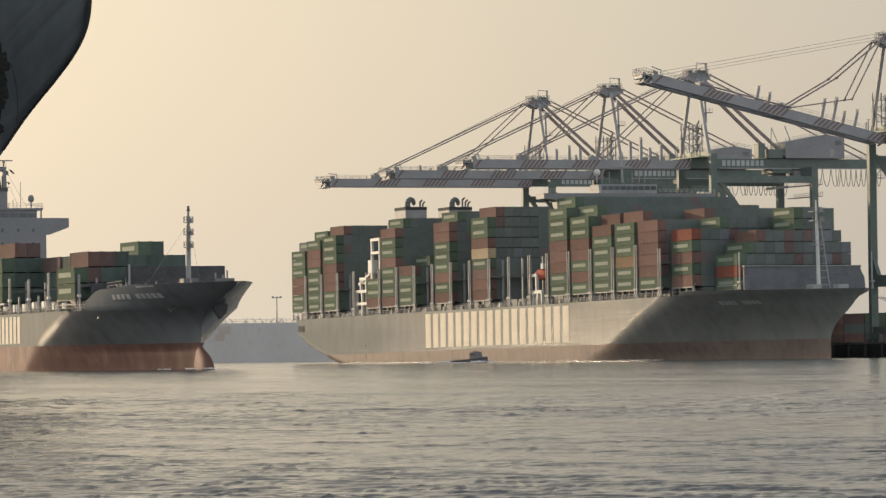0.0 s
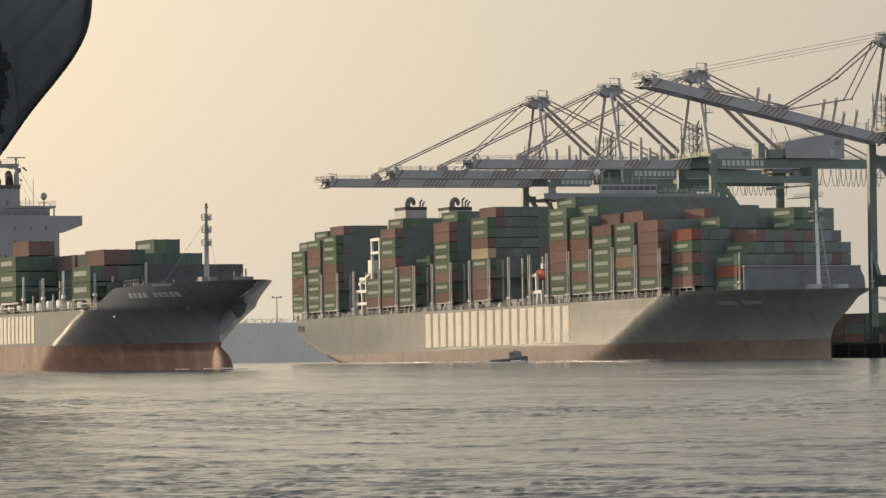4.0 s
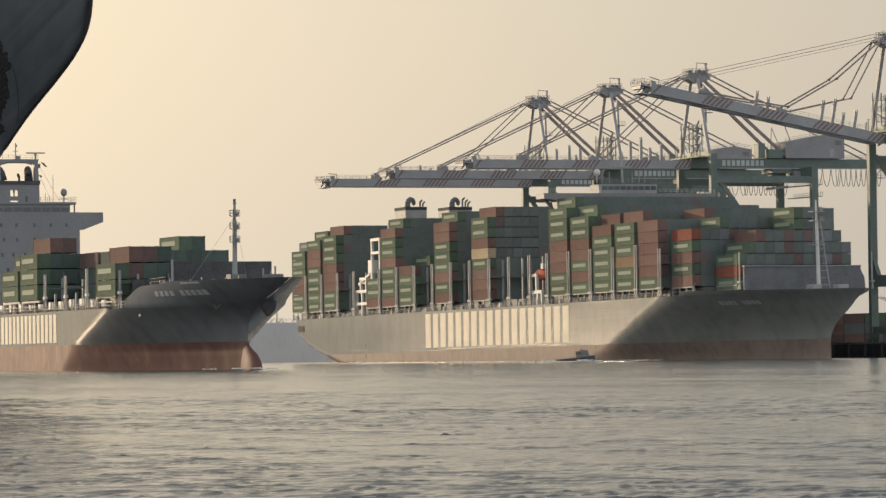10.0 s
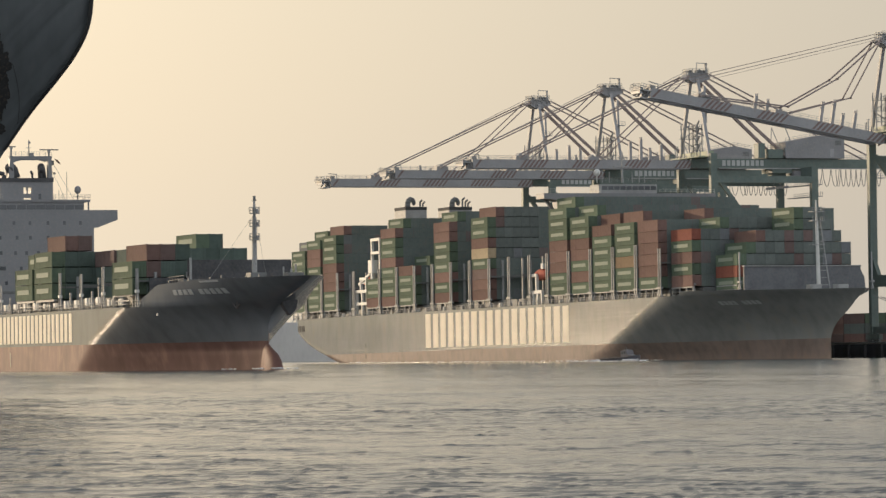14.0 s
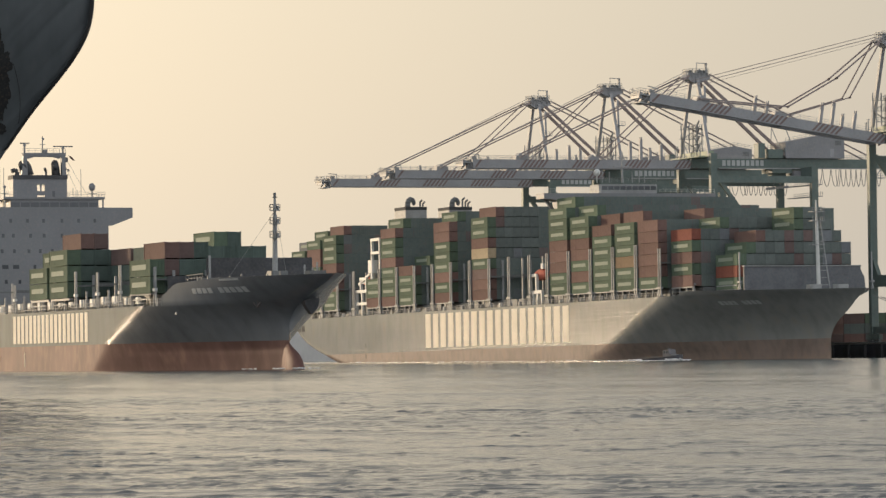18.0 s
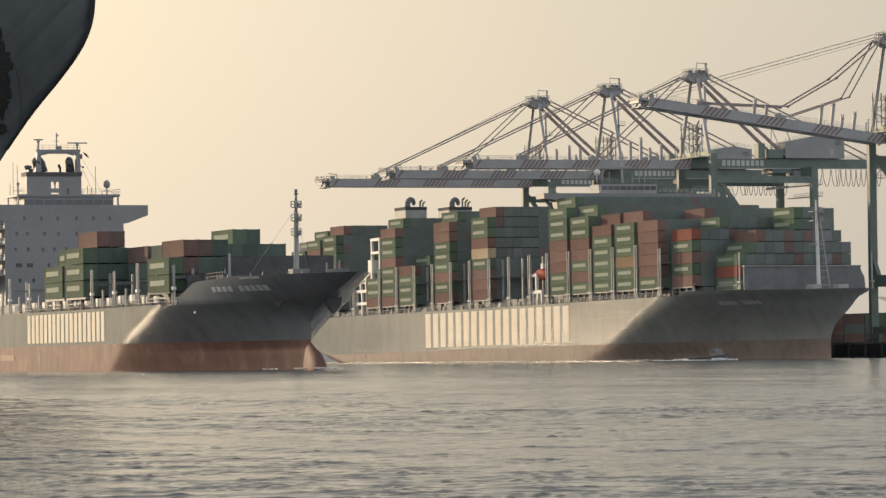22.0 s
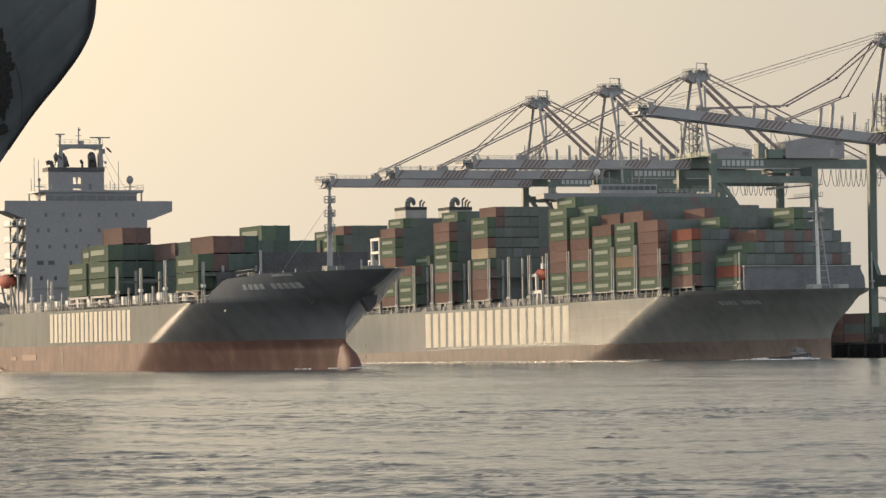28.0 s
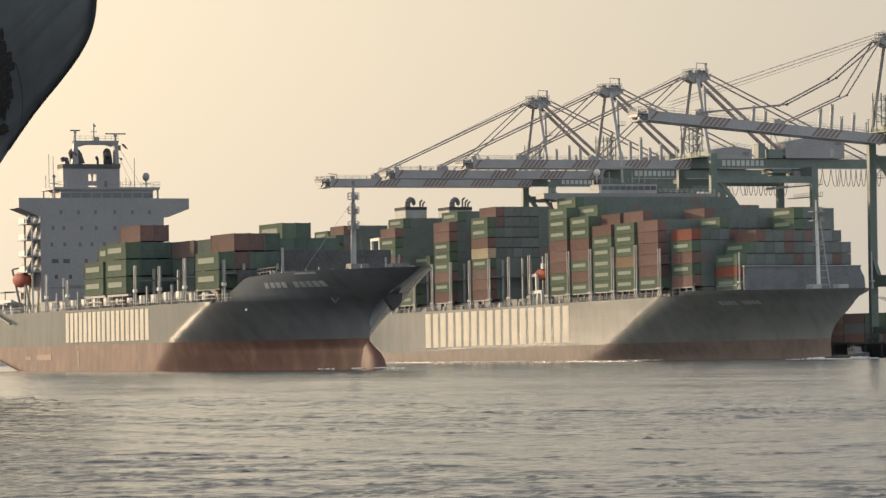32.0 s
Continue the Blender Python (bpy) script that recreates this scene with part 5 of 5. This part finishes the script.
# ---------------------------------------------------------------- on the quay beside the bow
for row, (y, words) in enumerate(((74, ("BBM", "MDB", "GDM", "BMD")), (77, ("BMB", "DMD", "MGD", "DBM")), (80, ("MBD", "MDD", "DGB", "BDM")))):
    for k, word in enumerate(words):
        for i, c in enumerate(reversed(letters_to(word))):
            ob = container(c, QUAY, pose(174.5 + 12.7 * k, y, 3.5 + i * 2.75), "containers on the quay", plate=False)
            ob["label"] = WORDS[c] + " shipping container stacked on the quay"
gang = thing("mooring_lines", "thin dark mooring lines from the bow to the quay", "rope", QUAY)
for a, b in (((336, 4, 14.6), (352, 30.5, 4)), ((334, 7, 14.2), (360, 30.5, 4)), ((330, 10, 14), (366, 30.5, 4))):
    pts = [tuple(a[i] + (b[i] - a[i]) * k / 8 - (1.2 * math.sin(math.pi * k / 8) if i == 2 else 0) for i in range(3)) for k in range(9)]
    part("mooring_line", Mesh().path(pts, 0.09, 5), DARK, gang)

# ---------------------------------------------------------------- near ship
NEAR_BASE = pose(-44.55, 300, 0, 0, 0, 0)
near = thing("moored_ship_bow", "dark slate flared bow of a ship lying close by", "ship", NEAR_BASE)
NEAR = Hull(44,
            stem=((-8, -28), (4, -24), (9, -6), (13.22, 7.8), (16.2, 12.3), (17.4, 13.1), (18.5, 13.86), (19.3, 14.43), (20.1, 15.04), (21.2, 15.95), (21.9, 16.55), (22.6, 17.1), (23.3, 17.65), (24.0, 18.13), (24.7, 18.54), (25.4, 18.88), (26.1, 19.12), (26.9, 19.29), (27.7, 19.37), (28.5, 19.42), (33.47, 19.42)),
            entry=((-8, -90), (12, -50), (34, -20)), run=((-8, -170), (34, -230)), stern=((-8, -230), (34, -240)), sharp=((-8, 1.2), (20, 1.25), (34, 1.35)), n=110)
part("hull", NEAR.shell([-8, -3, 2, 6, 9, 11.5, 13.2, 14.8] + [16.2 + 0.35 * i for i in range(37)] + [30, 31.5, 33]), NAVY, near, "dark slate flared bow plating", True)


def on_bow(u, z, out):
    return (u, -NEAR.half(u, z) - out, z)


def torn_patch(u0, u1, z0, z1, n, seed):
    """A ragged black scar on the plating."""
    rng = random.Random(seed)
    v, f = [], []
    cu, cz = (u0 + u1) / 2, (z0 + z1) / 2
    ring = []
    for i in range(n):
        a = 2 * math.pi * i / n
        k = 0.86 + 0.14 * math.sin(2.3 * a + seed) + 0.07 * math.sin(7 * a + 2 * seed) + 0.05 * math.sin(17 * a) + rng.uniform(-0.05, 0.05)
        ring.append((cu + (u1 - u0) / 2 * k * math.cos(a), cz + (z1 - z0) / 2 * k * math.sin(a)))
    for s in (0.08, 0.0):
        v += [on_bow(u, z, s) for u, z in ring]
        v.append(on_bow(cu, cz, s + 0.03))
    for i in range(n):
        j = (i + 1) % n
        f += [(i, j, n), (i, n + 1 + i, n + 1 + j, j)]
    return Mesh().add(v, f)


# the far side's shadow at the stem, built as a black strip
m = Mesh()
zs = [17.2 + 0.35 * i for i in range(46)]
for z in zs:
    s, w = curve_at(NEAR.stem, z), 0.05 + 0.005 * (z - 17)
    m.v += [(s + 0.04, -0.3, z), (s + 0.04, 0.1, z), (s - w * 2, 0.1, z), (s - w * 2, -0.6, z)]
for i in range(len(zs) - 1):
    m.f += [(4 * i + j, 4 * i + (j + 1) % 4, 4 * i + 4 + (j + 1) % 4, 4 * i + 4 + j) for j in range(4)]
part("stem_bar", m, TAR, near, "dark stem bar")
part("torn_patch", torn_patch(11.3, 13.8, 19.5, 26.2, 150, 3), TAR, near, "ragged black scar")
part("torn_patch", torn_patch(12.2, 13.1, 18.2, 19.1, 60, 5), TAR, near)
m = Mesh()
pts = [(13.6 + 0.47 * math.sin(0.3 + 2.2 * i / 15), 23.3 - 4.2 * i / 15) for i in range(16)]
for (a, b), (c, d) in zip(pts, pts[1:]):
    m.tube(on_bow(a, b, 0.01), on_bow(c, d, 0.01), 0.022, 4)
part("crack_line", m, TAR, near)

# ---------------------------------------------------------------- launch
launch = thing("pilot_launch", "small dark pilot launch with a boxy wheelhouse throwing spray", "boat", QUAY @ pose(291, -78, 0))
hull = Mesh()
rows = []
for x, b, s in ((-5.8, 1.5, 0.5), (-3, 1.6, 0.45), (0, 1.65, 0.55), (2.6, 1.45, 0.7), (4.2, 0.95, 0.9), (5.2, 0.05, 1.05)):
    rows.append([(x, -b, s), (x, -b * 0.8, -0.5), (x, b * 0.8, -0.5), (x, b, s)])
hull.v = [p for r in rows for p in r]
for i in range(5):
    for j in range(4):
        hull.f.append((4 * i + j, 4 * i + (j + 1) % 4, 4 * (i + 1) + (j + 1) % 4, 4 * (i + 1) + j))
hull.f += [(3, 2, 1, 0), (20, 21, 22, 23)]
part("hull", hull, paint("launch_blue", (0.06, 0.06, 0.07), 0.5), launch, "dark blue launch hull")
part("fender_rail", Mesh().tube((-5.8, -1.55, 0.5), (2.6, -1.5, 0.72), 0.1, 6).tube((2.6, -1.5, 0.72), (5.1, -0.1, 1.05), 0.1, 6), RUBBER, launch)
wh = part("wheelhouse", Mesh().profile(((0.2, 0.6), (0.1, 2.15), (1.9, 2.3), (2.2, 1.3), (3.4, 1.05), (3.6, 0.7)), "y", -1.0, 1.0), paint("launch_house", (0.115, 0.11, 0.115), 0.5), launch, "grey wheelhouse")
for x in (0.4, 1.15):
    part("side_window", Mesh().box(x, x + 0.55, -1.04, 1.04, 1.45, 2.0), GLASS, wh)
part("aerial", Mesh().tube((1.0, 0, 2.0), (0.9, 0, 3.0), 0.05, 5).box(0.6, 1.5, -0.5, 0.5, 2.4, 2.5), DARK, launch)
part("stern_rail", Mesh().rail([(-5.6, -1.4, 0.5), (-0.6, -1.5, 0.5)], 0.45, 1.25, 0.03), DARK, launch)

for ob in launch.children_recursive:
    ob.data.transform(Matrix.Scale(1.05, 4))


def spray(name, spots, label, at):
    """Broken white water in small clumps."""
    rng = random.Random(9)
    m = Mesh()
    for x, y, w, l, h, n in spots:
        for _ in range(n):
            m.ball((x + rng.uniform(-l, l), y + rng.uniform(-w, w), rng.uniform(0.0, h)), rng.uniform(0.15, 0.5) * (0.5 + min(l, 12) * 0.06), rng.uniform(0.1, 0.3), rng.uniform(0.04, 0.14), 6, 4)
    ob = tagged(new(name, m.mesh(name, FOAM)), label, "bow wave", kind="stuff")
    ob.matrix_world = at
    return ob


wash = spray("launch_wash", ((4.6, -2.1, 0.6, 2.4, 0.5, 90), (-2, -2.4, 0.5, 4.5, 0.15, 60), (-9.5, 0, 1.2, 3.2, 0.4, 80), (7.6, -1.2, 0.4, 1.4, 0.3, 24), (-16, 0.5, 0.8, 4.5, 0.08, 24)), "white bow wave and wash beside the launch", QUAY @ pose(291, -78, 0))
bow_wave = spray("bow_wave", ((190, -2.4, 0.5, 2.5, 0.06, 40), (194.2, -0.8, 0.6, 1.2, 0.1, 26), (181, -4.6, 0.4, 4, 0.0, 12), (197, 0.5, 1.5, 2, 0.0, 10)), "thin white bow wave along the waterline", START)
spray("waterline_foam", ((150, -25.0, 0.4, 90, 0.08, 130), (250, -24.8, 0.4, 30, 0.12, 70), (90, -24.6, 0.3, 40, 0.06, 40)), "thin broken foam along the moored hull", QUAY)

# ---------------------------------------------------------------- far pier
pier = tagged(new("pier", Mesh().box(-420, 60, 0, 30, -5, 15.3).mesh("pier", CONCRETE)), "long grey pier wall behind the ships", "pier", kind="structure")
pier.matrix_world = pose(0, 1620, 0)
for k in range(40):
    x = -412 + k * 11.6
    part("wall_panel", Mesh().box(x, x + 11.5, -0.25, 0.0, -1.5, 15.0), CONCRETE, pier)
part("wall_patch", Mesh().box(-88, -83, -0.4, -0.2, 11.0, 14.2).box(-89, -85.4, -0.4, -0.2, 8.2, 11.0), paint("patch_sand", (0.40, 0.33, 0.285), 0.8), pier)
rng = random.Random(11)
for k in range(124):
    x = -300 + k * 2.8 + rng.uniform(-0.5, 0.5)
    s = rng.choice((-1, 1, 1))
    part("slanting_strut", Mesh().beam((x, 4, 15.3), (x - s * 1.9, 4, 17.2), 0.2, 0.2).beam((x - s * 0.7, 4, 15.3), (x - s * 0.7, 4, 16.0), 0.16, 0.16), STEEL, pier)
part("coping_rail", Mesh().rail([(-300, 2, 15.3), (50, 2, 15.3)], 1.3, 4.0, 0.08), STEEL, pier)
lamp = thing("floodlight_mast", "slim grey floodlight mast on the pier", "lamp post", pose(-65.2, 1626, 15.3))
part("pole", Mesh().tube((0, 0, 0), (0, 0, 9.8), 0.28, 8, 0.18), STEEL, lamp)
part("floodlight_bar", Mesh().box(-1.8, 1.8, -0.15, 0.15, 9.6, 9.85).box(-1.9, -1.1, -0.4, 0.4, 9.8, 10.3).box(-0.4, 0.4, -0.4, 0.4, 9.8, 10.2).box(1.1, 1.9, -0.4, 0.4, 9.8, 10.3), STEEL, lamp)

# ---------------------------------------------------------------- what moves
BOAT = ((0, 291, -78), (6, 310.5, -70.5), (9, 322, -66.8), (13, 336.8, -61.8), (19, 355.2, -54.2), (23, 370, -49.2), (28, 391.5, -43), (32, 409, -38))
BOOM = ((0, 12.8), (3, 12.2), (6, 11.5), (9, 10.8), (13, 9.85), (17, 8.85), (22, 7.6), (27, 6.25), (32, 4.75))


def motions():
    times = (0, 4, 8, 12, 16, 20, 24, 28, 32)
    walk(feeder, [(t, sailing(t)) for t in times])
    walk(bow_wave, [(t, sailing(t) @ pose(0, 0, -0.02)) for t in times])
    for ob, w in RIDE:
        walk(ob, [(t, sailing(t) @ w) for t in times])
    walk(launch, [(t, QUAY @ pose(u, v, 0.1, 0, -2, 18.7)) for t, u, v in BOAT])
    walk(wash, [(t, QUAY @ pose(u, v, 0, 0, 0, 18.7)) for t, u, v in BOAT])
    walk(near, [(t, NEAR_BASE @ pose(x, 0, 0)) for t, x in ((0, 0), (8, 0.05), (16, 0.14), (24, 0.28), (32, 0.36))])
    walk(water, [(0, pose(0, 0, 0)), (32, pose(7, -11, 0))])
    walk(WORK_BOOM, [(t, pose(0, HINGE_Y, HINGE_Z, -a, 0, 0)) for t, a in BOOM])
    for x, name, n, bars in LINKS:
        chain = [(t, stay_poses(name, n, a)) for t, a in BOOM]
        for i, ob in enumerate(bars):
            walk(ob, [(t, link(*c[i], x)) for t, c in chain])
    for x, rise, ob in ROPES:
        walk(ob, [(t, link((-3.2, 73.4 + rise), pin((-60, 1.4 + rise), a), x)) for t, a in BOOM])


motions()
